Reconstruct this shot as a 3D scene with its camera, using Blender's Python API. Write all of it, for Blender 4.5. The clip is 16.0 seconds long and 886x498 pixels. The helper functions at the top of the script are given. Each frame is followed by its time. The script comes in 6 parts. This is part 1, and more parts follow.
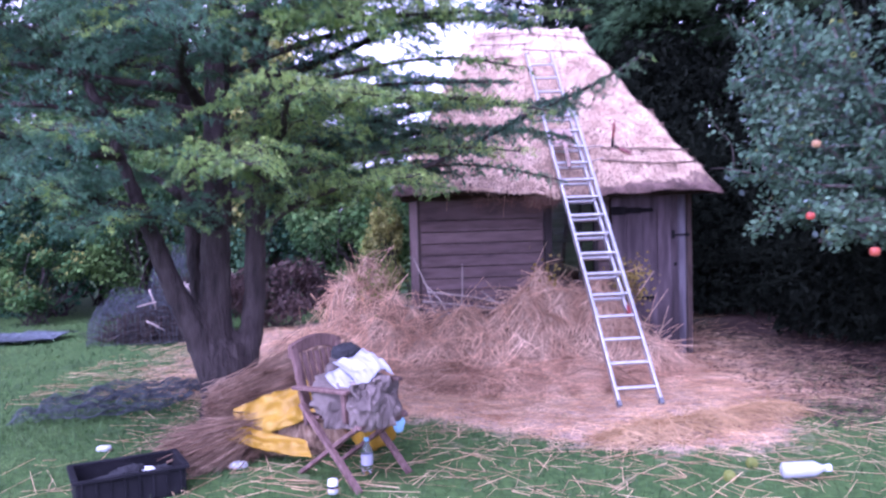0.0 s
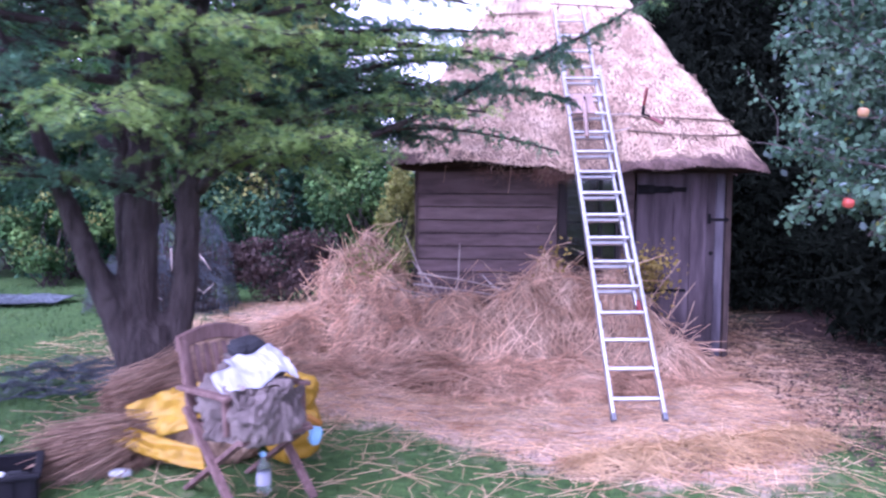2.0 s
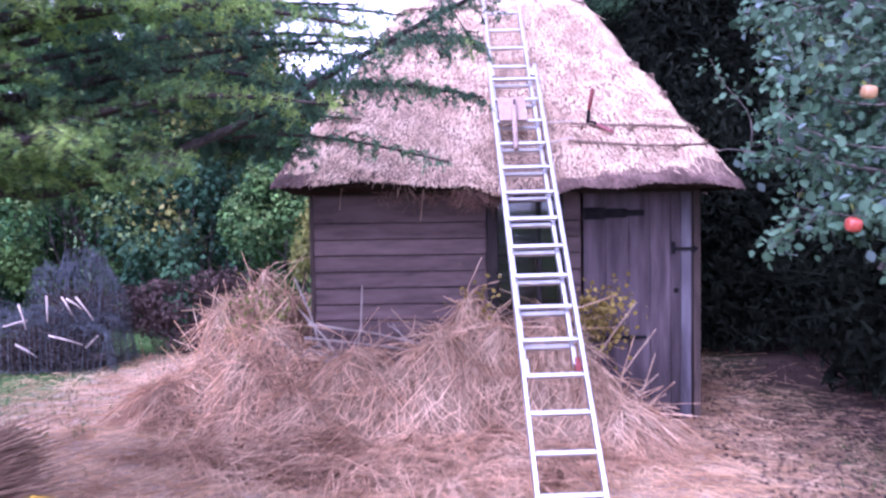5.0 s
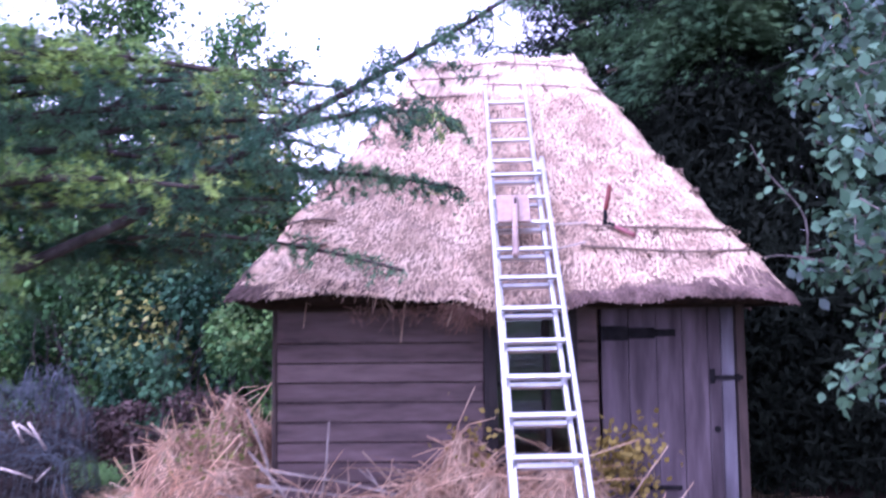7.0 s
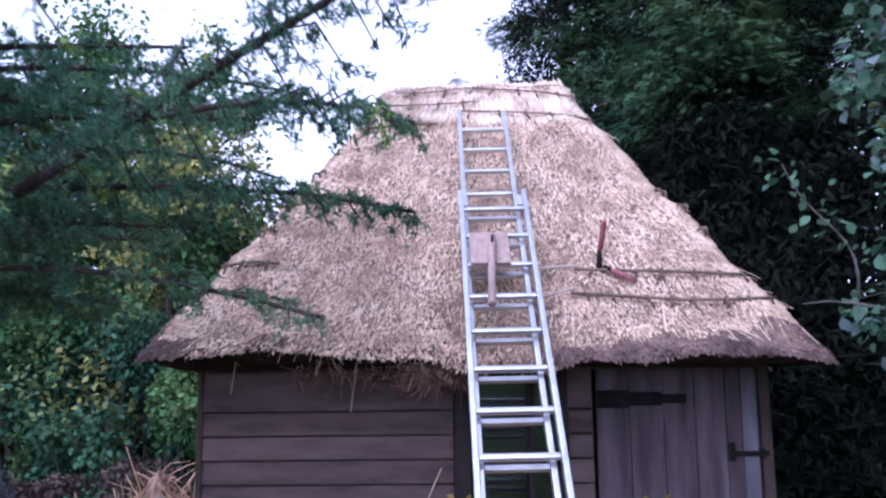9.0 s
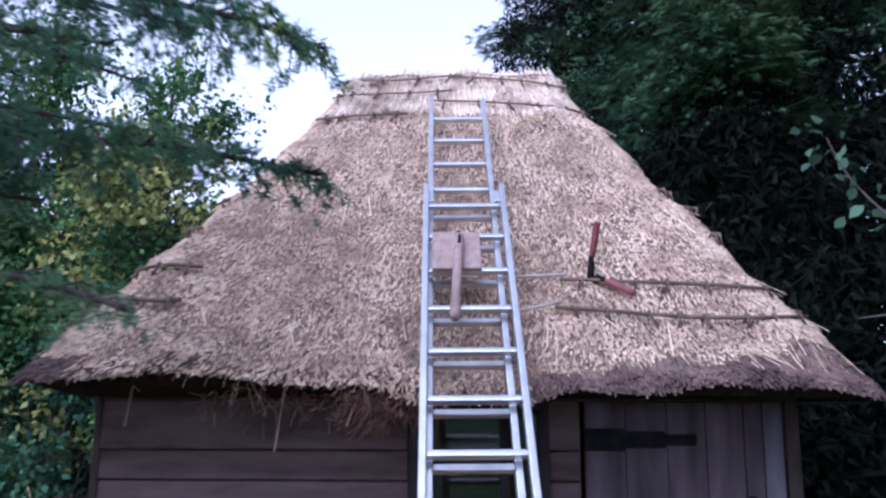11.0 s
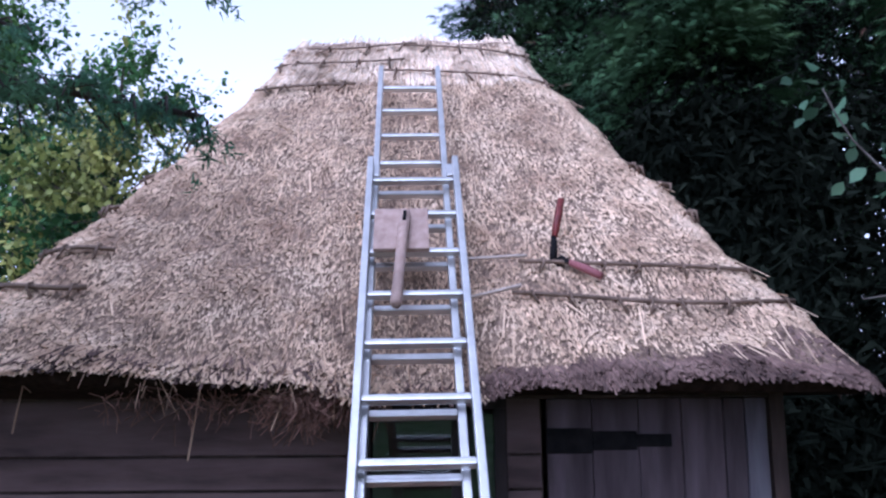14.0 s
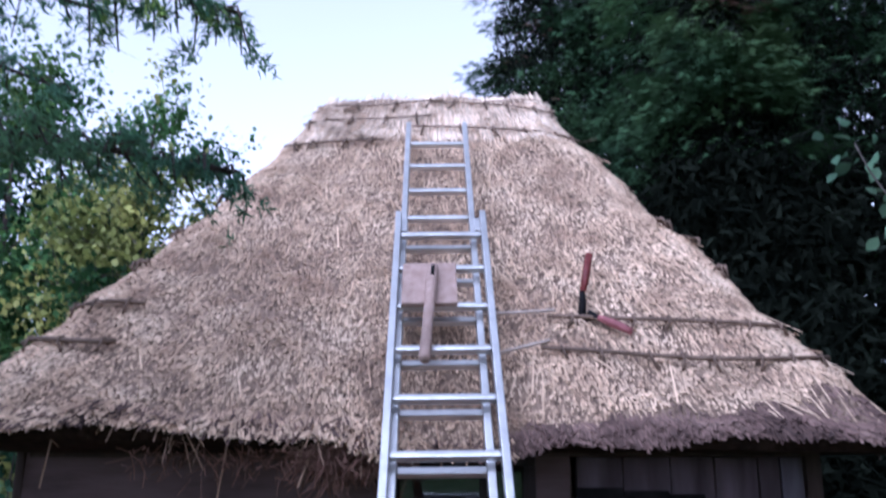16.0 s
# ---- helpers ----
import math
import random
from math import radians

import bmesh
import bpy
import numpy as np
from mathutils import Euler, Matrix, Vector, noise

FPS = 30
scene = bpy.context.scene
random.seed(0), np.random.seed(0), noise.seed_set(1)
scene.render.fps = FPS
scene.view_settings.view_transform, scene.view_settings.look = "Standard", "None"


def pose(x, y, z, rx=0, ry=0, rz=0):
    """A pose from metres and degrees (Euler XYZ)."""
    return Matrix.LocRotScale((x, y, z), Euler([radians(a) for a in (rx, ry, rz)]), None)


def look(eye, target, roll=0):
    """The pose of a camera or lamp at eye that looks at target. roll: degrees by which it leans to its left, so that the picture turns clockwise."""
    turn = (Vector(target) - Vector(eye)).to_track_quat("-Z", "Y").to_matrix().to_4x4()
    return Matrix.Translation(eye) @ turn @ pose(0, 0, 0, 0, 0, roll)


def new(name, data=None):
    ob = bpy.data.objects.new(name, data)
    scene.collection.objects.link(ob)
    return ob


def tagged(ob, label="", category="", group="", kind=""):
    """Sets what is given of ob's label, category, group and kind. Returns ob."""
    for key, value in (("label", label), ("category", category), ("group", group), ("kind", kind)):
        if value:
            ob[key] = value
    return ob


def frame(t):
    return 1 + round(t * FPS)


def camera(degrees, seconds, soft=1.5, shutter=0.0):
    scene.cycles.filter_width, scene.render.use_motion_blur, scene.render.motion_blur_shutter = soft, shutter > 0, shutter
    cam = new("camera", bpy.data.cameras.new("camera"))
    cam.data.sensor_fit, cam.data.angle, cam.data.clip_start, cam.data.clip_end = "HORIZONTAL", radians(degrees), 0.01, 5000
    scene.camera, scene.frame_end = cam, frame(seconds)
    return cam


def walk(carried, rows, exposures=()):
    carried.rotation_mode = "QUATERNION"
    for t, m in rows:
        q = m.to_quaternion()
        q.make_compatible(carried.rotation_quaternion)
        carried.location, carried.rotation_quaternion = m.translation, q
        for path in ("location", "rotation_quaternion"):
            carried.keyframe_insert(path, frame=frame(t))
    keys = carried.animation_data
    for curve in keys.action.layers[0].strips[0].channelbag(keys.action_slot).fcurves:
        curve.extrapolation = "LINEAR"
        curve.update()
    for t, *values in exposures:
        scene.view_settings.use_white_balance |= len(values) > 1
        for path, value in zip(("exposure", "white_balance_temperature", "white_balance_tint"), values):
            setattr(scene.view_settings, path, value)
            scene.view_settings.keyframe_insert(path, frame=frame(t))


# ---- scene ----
# ---------- camera ----------
cam = camera(54.9, 16.0, soft=2.4, shutter=1.0)
METRES, EYE, TILT, LEAN, TURN = 7.0, 1.85, -2.85, 1.67, -4.0
ROWS = [
    (0.0, 0.0, 0.0, 0.0, -0.0, 0.0, 0.0),
    (0.5, 0.0333, 0.0451, 0.0034, 1.65, -1.01, -0.06),
    (1.0, 0.0597, 0.0962, 0.0042, 1.64, -1.75, -0.46),
    (1.5, 0.0891, 0.1274, 0.0062, 3.68, -2.07, -0.63),
    (2.0, 0.1236, 0.1606, 0.0079, 5.61, -1.93, -2.21),
    (2.5, 0.1426, 0.1958, 0.0081, 4.56, -2.8, -1.43),
    (3.0, 0.1519, 0.2377, 0.0104, 1.4, -1.99, -1.33),
    (5.5, 0.2196, 0.4535, 0.0191, 6.16, 1.4, -1.02),
    (6.0, 0.2333, 0.4972, 0.0257, 7.5, 3.4, -1.33),
    (6.5, 0.2328, 0.5464, 0.03, 8.64, 5.56, -1.78),
    (7.0, 0.2349, 0.5814, 0.0349, 7.22, 7.38, -1.34),
    (7.5, 0.2398, 0.6187, 0.0387, 7.19, 8.82, -2.04),
    (8.0, 0.24, 0.6546, 0.0412, 6.74, 10.19, -2.14),
    (8.5, 0.2354, 0.6944, 0.044, 5.5, 11.11, -1.47),
    (9.0, 0.2359, 0.7241, 0.0462, 6.27, 11.22, -1.24),
    (11.5, 0.2596, 0.8855, 0.0557, 6.1, 14.15, -2.44),
    (12.0, 0.2681, 0.9077, 0.0592, 6.62, 14.75, -2.83),
    (12.5, 0.2656, 0.9168, 0.0603, 4.61, 14.05, -1.86),
    (13.0, 0.2615, 0.9213, 0.0606, 4.01, 13.35, -1.53),
    (13.5, 0.2608, 0.9228, 0.0609, 3.88, 12.9, -1.27),
    (14.0, 0.2599, 0.9234, 0.0609, 4.28, 12.85, -1.41),
    (14.5, 0.2586, 0.9239, 0.0608, 4.62, 13.08, -1.59),
    (15.0, 0.2573, 0.9241, 0.061, 5.02, 13.61, -1.8),
    (15.5, 0.2568, 0.9247, 0.0611, 5.28, 14.46, -1.99),
    (16.0, 0.2569, 0.9235, 0.0612, 5.75, 16.44, -1.91),
]
EXPOSURES = [(0.0, 1.95, 4850, 60), (2.0, 2.05, 4880, 55), (3.0, 2.08, 4900, 52), (5.5, 2.18, 4930, 57), (7.0, 2.11, 4880, 56), (8.0, 1.80, 4780, 50), (8.5, 1.62, 4800, 42), (9.0, 1.47, 4840, 34), (11.5, 1.14, 4780, 28), (16.0, 1.12, 4820, 25)]
walk(cam, [(t, pose(0, 0, EYE, TILT, LEAN, TURN) @ pose(METRES * x, METRES * y, METRES * z, 90 + pitch, roll, yaw)) for t, x, y, z, yaw, pitch, roll in ROWS], EXPOSURES)

# ---------- overcast sky and a weak, wide sun ----------
world = bpy.data.worlds.new("overcast_sky")
scene.world = world
world.use_nodes = True
wn, wl = world.node_tree.nodes, world.node_tree.links
wn.clear()
sky = wn.new("ShaderNodeTexSky")
sky.sky_type = "NISHITA"
sky.sun_disc = False
sky.sun_elevation, sky.sun_rotation = radians(38), radians(215)
sky.air_density, sky.dust_density, sky.ozone_density = 1.0, 1.5, 1.0
cloud = wn.new("ShaderNodeHueSaturation")
cloud.inputs["Saturation"].default_value = 0.07
back = wn.new("ShaderNodeBackground")
back.inputs["Strength"].default_value = 0.15
wout = wn.new("ShaderNodeOutputWorld")
wl.new(sky.outputs[0], cloud.inputs["Color"])
wl.new(cloud.outputs[0], back.inputs["Color"])
wl.new(back.outputs[0], wout.inputs["Surface"])
sun = new("sun", bpy.data.lights.new("sun", "SUN"))
sun.data.energy, sun.data.angle, sun.data.color = 1.0, radians(50), (1.0, 0.99, 0.97)
sun.matrix_world = look((-5, -7, 12), (0, 0, 0))


# ---------- materials ----------
def mat(name, cols, scale=8.0, rough=0.8, bump=0.3, jitter=0.0, metal=0.0, spec=0.3, stretch=(1, 1, 1), see=0.0, big=0.6, per="island", fine=60.0, depth=0.01):
    """A two-scale noise material; jitter: value change from piece to piece; see: light let through."""
    m = bpy.data.materials.new(name)
    m.use_nodes = True
    n, l = m.node_tree.nodes, m.node_tree.links
    n.clear()
    out = n.new("ShaderNodeOutputMaterial")
    bs = n.new("ShaderNodeBsdfPrincipled")
    bs.inputs["Roughness"].default_value = rough
    bs.inputs["Metallic"].default_value = metal
    bs.inputs["Specular IOR Level"].default_value = spec
    co = n.new("ShaderNodeTexCoord")
    mp = n.new("ShaderNodeMapping")
    mp.inputs["Scale"].default_value = stretch
    l.new(co.outputs["Object"], mp.inputs["Vector"])
    n1, n2, n3 = (n.new("ShaderNodeTexNoise") for _ in range(3))
    for node, sc, de in ((n1, scale, 6), (n2, scale * 0.15 + 0.2, 3), (n3, fine, 4)):
        node.inputs["Scale"].default_value, node.inputs["Detail"].default_value = sc, de
        l.new(mp.outputs[0], node.inputs["Vector"])
    ramp = n.new("ShaderNodeValToRGB")
    el = ramp.color_ramp.elements
    while len(el) < len(cols):
        el.new(0.5)
    for i, c in enumerate(cols):
        el[i].position = 0.3 + 0.4 * i / max(1, len(cols) - 1)
        el[i].color = (*c, 1)
    l.new(n1.outputs["Fac"], ramp.inputs["Fac"])
    mr = n.new("ShaderNodeMapRange")
    mr.inputs["From Min"].default_value, mr.inputs["From Max"].default_value = 0.3, 0.7
    mr.inputs["To Min"].default_value, mr.inputs["To Max"].default_value = 1 - 0.5 * big, 1 + 0.35 * big
    l.new(n2.outputs["Fac"], mr.inputs["Value"])
    hs = n.new("ShaderNodeHueSaturation")
    l.new(ramp.outputs["Color"], hs.inputs["Color"])
    last = mr.outputs[0]
    if jitter:
        if per == "island":
            rnd = n.new("ShaderNodeNewGeometry").outputs["Random Per Island"]
        else:
            rnd = n.new("ShaderNodeObjectInfo").outputs["Random"]
        jr = n.new("ShaderNodeMapRange")
        jr.inputs["To Min"].default_value, jr.inputs["To Max"].default_value = 1 - jitter, 1 + jitter
        l.new(rnd, jr.inputs["Value"])
        mu = n.new("ShaderNodeMath")
        mu.operation = "MULTIPLY"
        l.new(last, mu.inputs[0])
        l.new(jr.outputs[0], mu.inputs[1])
        last = mu.outputs[0]
    l.new(last, hs.inputs["Value"])
    l.new(hs.outputs[0], bs.inputs["Base Color"])
    if bump:
        bp = n.new("ShaderNodeBump")
        bp.inputs["Strength"].default_value, bp.inputs["Distance"].default_value = bump, depth
        l.new(n3.outputs["Fac"], bp.inputs["Height"])
        l.new(bp.outputs[0], bs.inputs["Normal"])
    surf = bs.outputs[0]
    if see:
        tr = n.new("ShaderNodeBsdfTranslucent")
        l.new(hs.outputs[0], tr.inputs["Color"])
        mx = n.new("ShaderNodeMixShader")
        mx.inputs[0].default_value = see
        l.new(surf, mx.inputs[1])
        l.new(tr.outputs[0], mx.inputs[2])
        surf = mx.outputs[0]
    l.new(surf, out.inputs["Surface"])
    return m


M_THATCH = mat("thatch_straw", [(0.30, 0.192, 0.125), (0.55, 0.388, 0.26), (0.65, 0.488, 0.345)], 5, 0.75, 0.2, jitter=0.30, spec=0.3, big=0.38)
M_RIDGE = mat("ridge_straw", [(0.34, 0.245, 0.175), (0.60, 0.465, 0.345), (0.70, 0.565, 0.44)], 5, 0.7, 0.2, jitter=0.4, spec=0.3, big=0.3)
# darker than the coat: paints the shade between the straw ends
M_THATCH_BED = mat("thatch_bed", [(0.07, 0.045, 0.032), (0.20, 0.135, 0.095), (0.30, 0.215, 0.15)], 45, 0.9, 0.9, stretch=(1, 0.5, 0.5), big=0.4, depth=0.03)
M_OLD_THATCH = mat("old_thatch", [(0.048, 0.029, 0.024), (0.115, 0.071, 0.058), (0.185, 0.122, 0.098)], 6, 0.85, 0.3, jitter=0.4, big=0.5)
M_HAY = mat("loose_straw", [(0.36, 0.20, 0.105), (0.61, 0.40, 0.23), (0.74, 0.54, 0.35)], 3, 0.7, 0.0, jitter=0.4, spec=0.25, big=0.5)
M_HEAP = mat("old_stripped_straw", [(0.29, 0.16, 0.095), (0.57, 0.355, 0.22), (0.72, 0.52, 0.355)], 3, 0.7, 0.0, jitter=0.5, spec=0.25, big=0.6)
M_HAY_GOLD = mat("fresh_straw", [(0.28, 0.165, 0.075), (0.44, 0.285, 0.14), (0.54, 0.37, 0.20)], 3, 0.65, 0.0, jitter=0.3, spec=0.25)
# bed tone set below the loose straw's, as painted shade in the gaps
M_HAY_BED = mat("straw_bed", [(0.11, 0.067, 0.042), (0.29, 0.19, 0.12), (0.43, 0.305, 0.205)], 30, 0.9, 0.8, stretch=(1, 1, 0.3), depth=0.03)
M_REED = mat("dry_reed", [(0.16, 0.092, 0.056), (0.32, 0.207, 0.137), (0.44, 0.31, 0.215)], 4, 0.75, 0.0, jitter=0.45, spec=0.2)
M_BOARD = mat("weathered_board", [(0.070, 0.046, 0.044), (0.116, 0.077, 0.073), (0.155, 0.106, 0.100)], 6, 0.8, 0.4, jitter=0.10, stretch=(0.5, 2, 2.5), per="object", fine=40, depth=0.004, big=0.3)
M_PLANK_PALE = mat("bleached_door_plank", [(0.052, 0.043, 0.052), (0.105, 0.092, 0.108), (0.165, 0.152, 0.172)], 5, 0.8, 0.6, jitter=0.15, stretch=(2.4, 2, 0.35), per="object", fine=40, depth=0.004)
M_PLANK = mat("grey_door_plank", [(0.038, 0.027, 0.030), (0.074, 0.054, 0.060), (0.115, 0.089, 0.098)], 5, 0.8, 0.6, jitter=0.2, stretch=(2.4, 2, 0.35), per="object", fine=40, depth=0.004)
M_POST = mat("brown_timber", [(0.04, 0.027, 0.023), (0.08, 0.054, 0.045)], 8, 0.8, 0.4, stretch=(3, 3, 0.5))
M_FRAME = mat("dark_window_timber", [(0.014, 0.010, 0.010), (0.034, 0.024, 0.023)], 8, 0.7, 0.4, stretch=(3, 3, 0.5))
M_RUBBER = mat("grey_rubber", [(0.10, 0.10, 0.11), (0.17, 0.17, 0.18)], 14, 0.8, 0.2)
M_IRON = mat("black_iron", [(0.006, 0.006, 0.007), (0.017, 0.015, 0.016)], 20, 0.75, 0.3, spec=0.08)
M_ALU = mat("aluminium", [(0.46, 0.455, 0.45), (0.58, 0.575, 0.57)], 12, 0.36, 0.15, metal=0.95, spec=0.5, big=0.2)
M_ROD = mat("hazel_rod", [(0.10, 0.065, 0.045), (0.19, 0.13, 0.095)], 15, 0.75, 0.3, big=0.4)
M_CANE = mat("pale_cane", [(0.34, 0.27, 0.22), (0.48, 0.40, 0.34)], 15, 0.6, 0.2, big=0.3)
M_MALLET = mat("pale_beech", [(0.30, 0.20, 0.16), (0.42, 0.30, 0.25)], 9, 0.7, 0.3, stretch=(4, 4, 0.6))
M_RED = mat("red_handle", [(0.12, 0.018, 0.016), (0.22, 0.04, 0.035)], 14, 0.5, 0.2)
M_TEAK = mat("worn_chair_wood", [(0.075, 0.040, 0.034), (0.135, 0.078, 0.066), (0.185, 0.115, 0.10)], 12, 0.7, 0.4, stretch=(3, 3, 0.6))
M_KHAKI = mat("khaki_cloth", [(0.065, 0.050, 0.044), (0.125, 0.098, 0.086), (0.20, 0.16, 0.14)], 5, 0.95, 0.5, fine=300, depth=0.003)
M_WHITE = mat("white_cloth", [(0.26, 0.26, 0.30), (0.36, 0.36, 0.40)], 6, 0.95, 0.3, big=0.2, fine=300, depth=0.002)
M_BLACK = mat("black_cloth", [(0.012, 0.012, 0.014), (0.03, 0.03, 0.034)], 9, 0.9, 0.4)
M_YELLOW = mat("yellow_tarpaulin", [(0.20, 0.11, 0.006), (0.31, 0.18, 0.012), (0.39, 0.24, 0.025)], 4, 0.5, 0.35, big=0.3, fine=30)
M_CRATE = mat("black_plastic", [(0.006, 0.006, 0.008), (0.016, 0.015, 0.018)], 9, 0.6, 0.2, spec=0.12)
M_MILKY = mat("milky_plastic", [(0.30, 0.315, 0.33), (0.40, 0.415, 0.43)], 9, 0.45, 0.1, big=0.3)
M_BLUE = mat("pale_blue_plastic", [(0.22, 0.45, 0.62), (0.34, 0.58, 0.74)], 9, 0.4, 0.1)
M_PAPER = mat("white_plastic", [(0.50, 0.52, 0.53), (0.64, 0.66, 0.67)], 9, 0.5, 0.1, big=0.2)
M_NET = mat("grey_netting", [(0.024, 0.030, 0.037), (0.068, 0.082, 0.094), (0.15, 0.172, 0.185)], 16, 0.7, 0.8, depth=0.03)
M_STALK = mat("dry_stalk", [(0.24, 0.155, 0.10), (0.42, 0.30, 0.21)], 12, 0.8, 0.3)
M_WEED = mat("yellow_weed_leaf", [(0.20, 0.15, 0.035), (0.36, 0.27, 0.06)], 3, 0.7, 0.0, jitter=0.4, see=0.3)
M_STICK = mat("pale_stick", [(0.24, 0.19, 0.16), (0.42, 0.35, 0.30)], 12, 0.8, 0.3)
M_BARK = mat("dark_bark", [(0.018, 0.013, 0.012), (0.045, 0.034, 0.031), (0.075, 0.06, 0.054)], 9, 0.9, 1.0, stretch=(1.5, 1.5, 0.35), fine=25, depth=0.03)
M_TWIG = mat("twig_bark", [(0.03, 0.022, 0.02), (0.08, 0.06, 0.05)], 20, 0.9, 0.5)
M_GREYTWIG = mat("grey_twig", [(0.06, 0.05, 0.045), (0.14, 0.12, 0.105)], 20, 0.9, 0.5)
M_NEEDLE = mat("cedar_needles", [(0.052, 0.128, 0.084), (0.105, 0.222, 0.130), (0.175, 0.305, 0.145)], 1.6, 0.7, 0.0, jitter=0.35, see=0.42, big=0.9)
# brighter, yellower needle colour that paints the lit boughs
M_NEEDLE_LIT = mat("lit_young_needles", [(0.125, 0.225, 0.070), (0.23, 0.355, 0.09), (0.34, 0.45, 0.115)], 2.0, 0.55, 0.0, jitter=0.35, see=0.3, big=0.7)
M_YEW = mat("dark_conifer_sprays", [(0.026, 0.058, 0.030), (0.050, 0.098, 0.043), (0.092, 0.150, 0.058)], 0.8, 0.85, 0.0, jitter=0.25, see=0.2, big=0.9, spec=0.06)
M_CLUMP = mat("rust_brown_thatch", [(0.13, 0.066, 0.046), (0.26, 0.145, 0.105)], 6, 0.85, 0.0, jitter=0.4)
M_RUST = mat("rust_brown_sprays", [(0.06, 0.03, 0.018), (0.12, 0.06, 0.035)], 2, 0.8, 0.0, jitter=0.4, see=0.15)
M_APPLE_LEAF = mat("apple_leaf", [(0.034, 0.074, 0.044), (0.065, 0.124, 0.070), (0.12, 0.195, 0.118)], 1.5, 0.6, 0.0, jitter=0.45, spec=0.2, see=0.3, big=0.6)
M_APPLE_PALE = mat("apple_leaf_underside", [(0.075, 0.115, 0.10), (0.135, 0.18, 0.17)], 2, 0.6, 0.0, jitter=0.3, spec=0.4, see=0.25)
M_LEAF_YELLOW = mat("yellowing_leaf", [(0.13, 0.16, 0.035), (0.23, 0.25, 0.055)], 2, 0.5, 0.0, jitter=0.35, see=0.35)
M_HEDGE = mat("hedge_leaf", [(0.018, 0.050, 0.020), (0.047, 0.106, 0.034), (0.118, 0.20, 0.054)], 0.8, 0.7, 0.0, jitter=0.5, spec=0.1, see=0.25, big=0.9)
# lighter copy of the hedge leaf, coloured as if lit from above
M_HEDGE_LIT = mat("lit_hedge_leaf", [(0.050, 0.092, 0.034), (0.110, 0.17, 0.052), (0.19, 0.245, 0.08)], 1.0, 0.6, 0.0, jitter=0.4, spec=0.2, see=0.35, big=0.6)
M_HEDGE_TEAL = mat("glossy_hedge_leaf", [(0.013, 0.040, 0.022), (0.030, 0.080, 0.042), (0.070, 0.15, 0.075)], 1.0, 0.65, 0.0, jitter=0.5, spec=0.12, see=0.2, big=0.8)
M_AUTUMN = mat("autumn_leaf", [(0.12, 0.155, 0.040), (0.24, 0.25, 0.065), (0.40, 0.37, 0.095)], 0.7, 0.55, 0.0, jitter=0.4, see=0.4, big=0.7)
# brown dead leaf, darkened to stand in for shade under the trees
M_DEAD_LEAF = mat("shaded_dead_leaf", [(0.018, 0.012, 0.010), (0.05, 0.032, 0.026), (0.11, 0.07, 0.055)], 3, 0.85, 0.0, jitter=0.5, see=0.1)
M_BROWN_LEAF = mat("dry_brown_leaf", [(0.046, 0.030, 0.026), (0.094, 0.060, 0.050)], 1.2, 0.8, 0.0, jitter=0.45, see=0.2)
# near-black colour that stands in for the shade inside the conifers
M_CROWN_SHADE = mat("shaded_inner_foliage", [(0.006, 0.008, 0.006), (0.013, 0.016, 0.011)], 4, 1.0, 0.0, jitter=0.4, spec=0.0)
M_GRASS = mat("grass_blade", [(0.028, 0.063, 0.021), (0.057, 0.116, 0.034), (0.11, 0.16, 0.052)], 1.2, 0.6, 0.0, jitter=0.4, see=0.25, big=0.7)
M_APPLE = mat("red_apple", [(0.28, 0.035, 0.025), (0.38, 0.09, 0.045)], 5, 0.35, 0.0, spec=0.5)
M_APPLE_RUSSET = mat("russet_apple", [(0.30, 0.16, 0.07), (0.40, 0.22, 0.10)], 8, 0.45, 0.0, spec=0.5)


def glass(name, colour, rough=0.0):
    m = bpy.data.materials.new(name)
    m.use_nodes = True
    bs = m.node_tree.nodes["Principled BSDF"]
    bs.inputs["Base Color"].default_value = (*colour, 1)
    bs.inputs["Transmission Weight"].default_value = 1.0
    bs.inputs["Roughness"].default_value = rough
    bs.inputs["IOR"].default_value = 1.45
    return m


M_GLASS = glass("window_glass", (0.85, 0.9, 0.88))
M_BOTTLE = glass("clear_bottle", (0.85, 0.93, 0.97), 0.08)


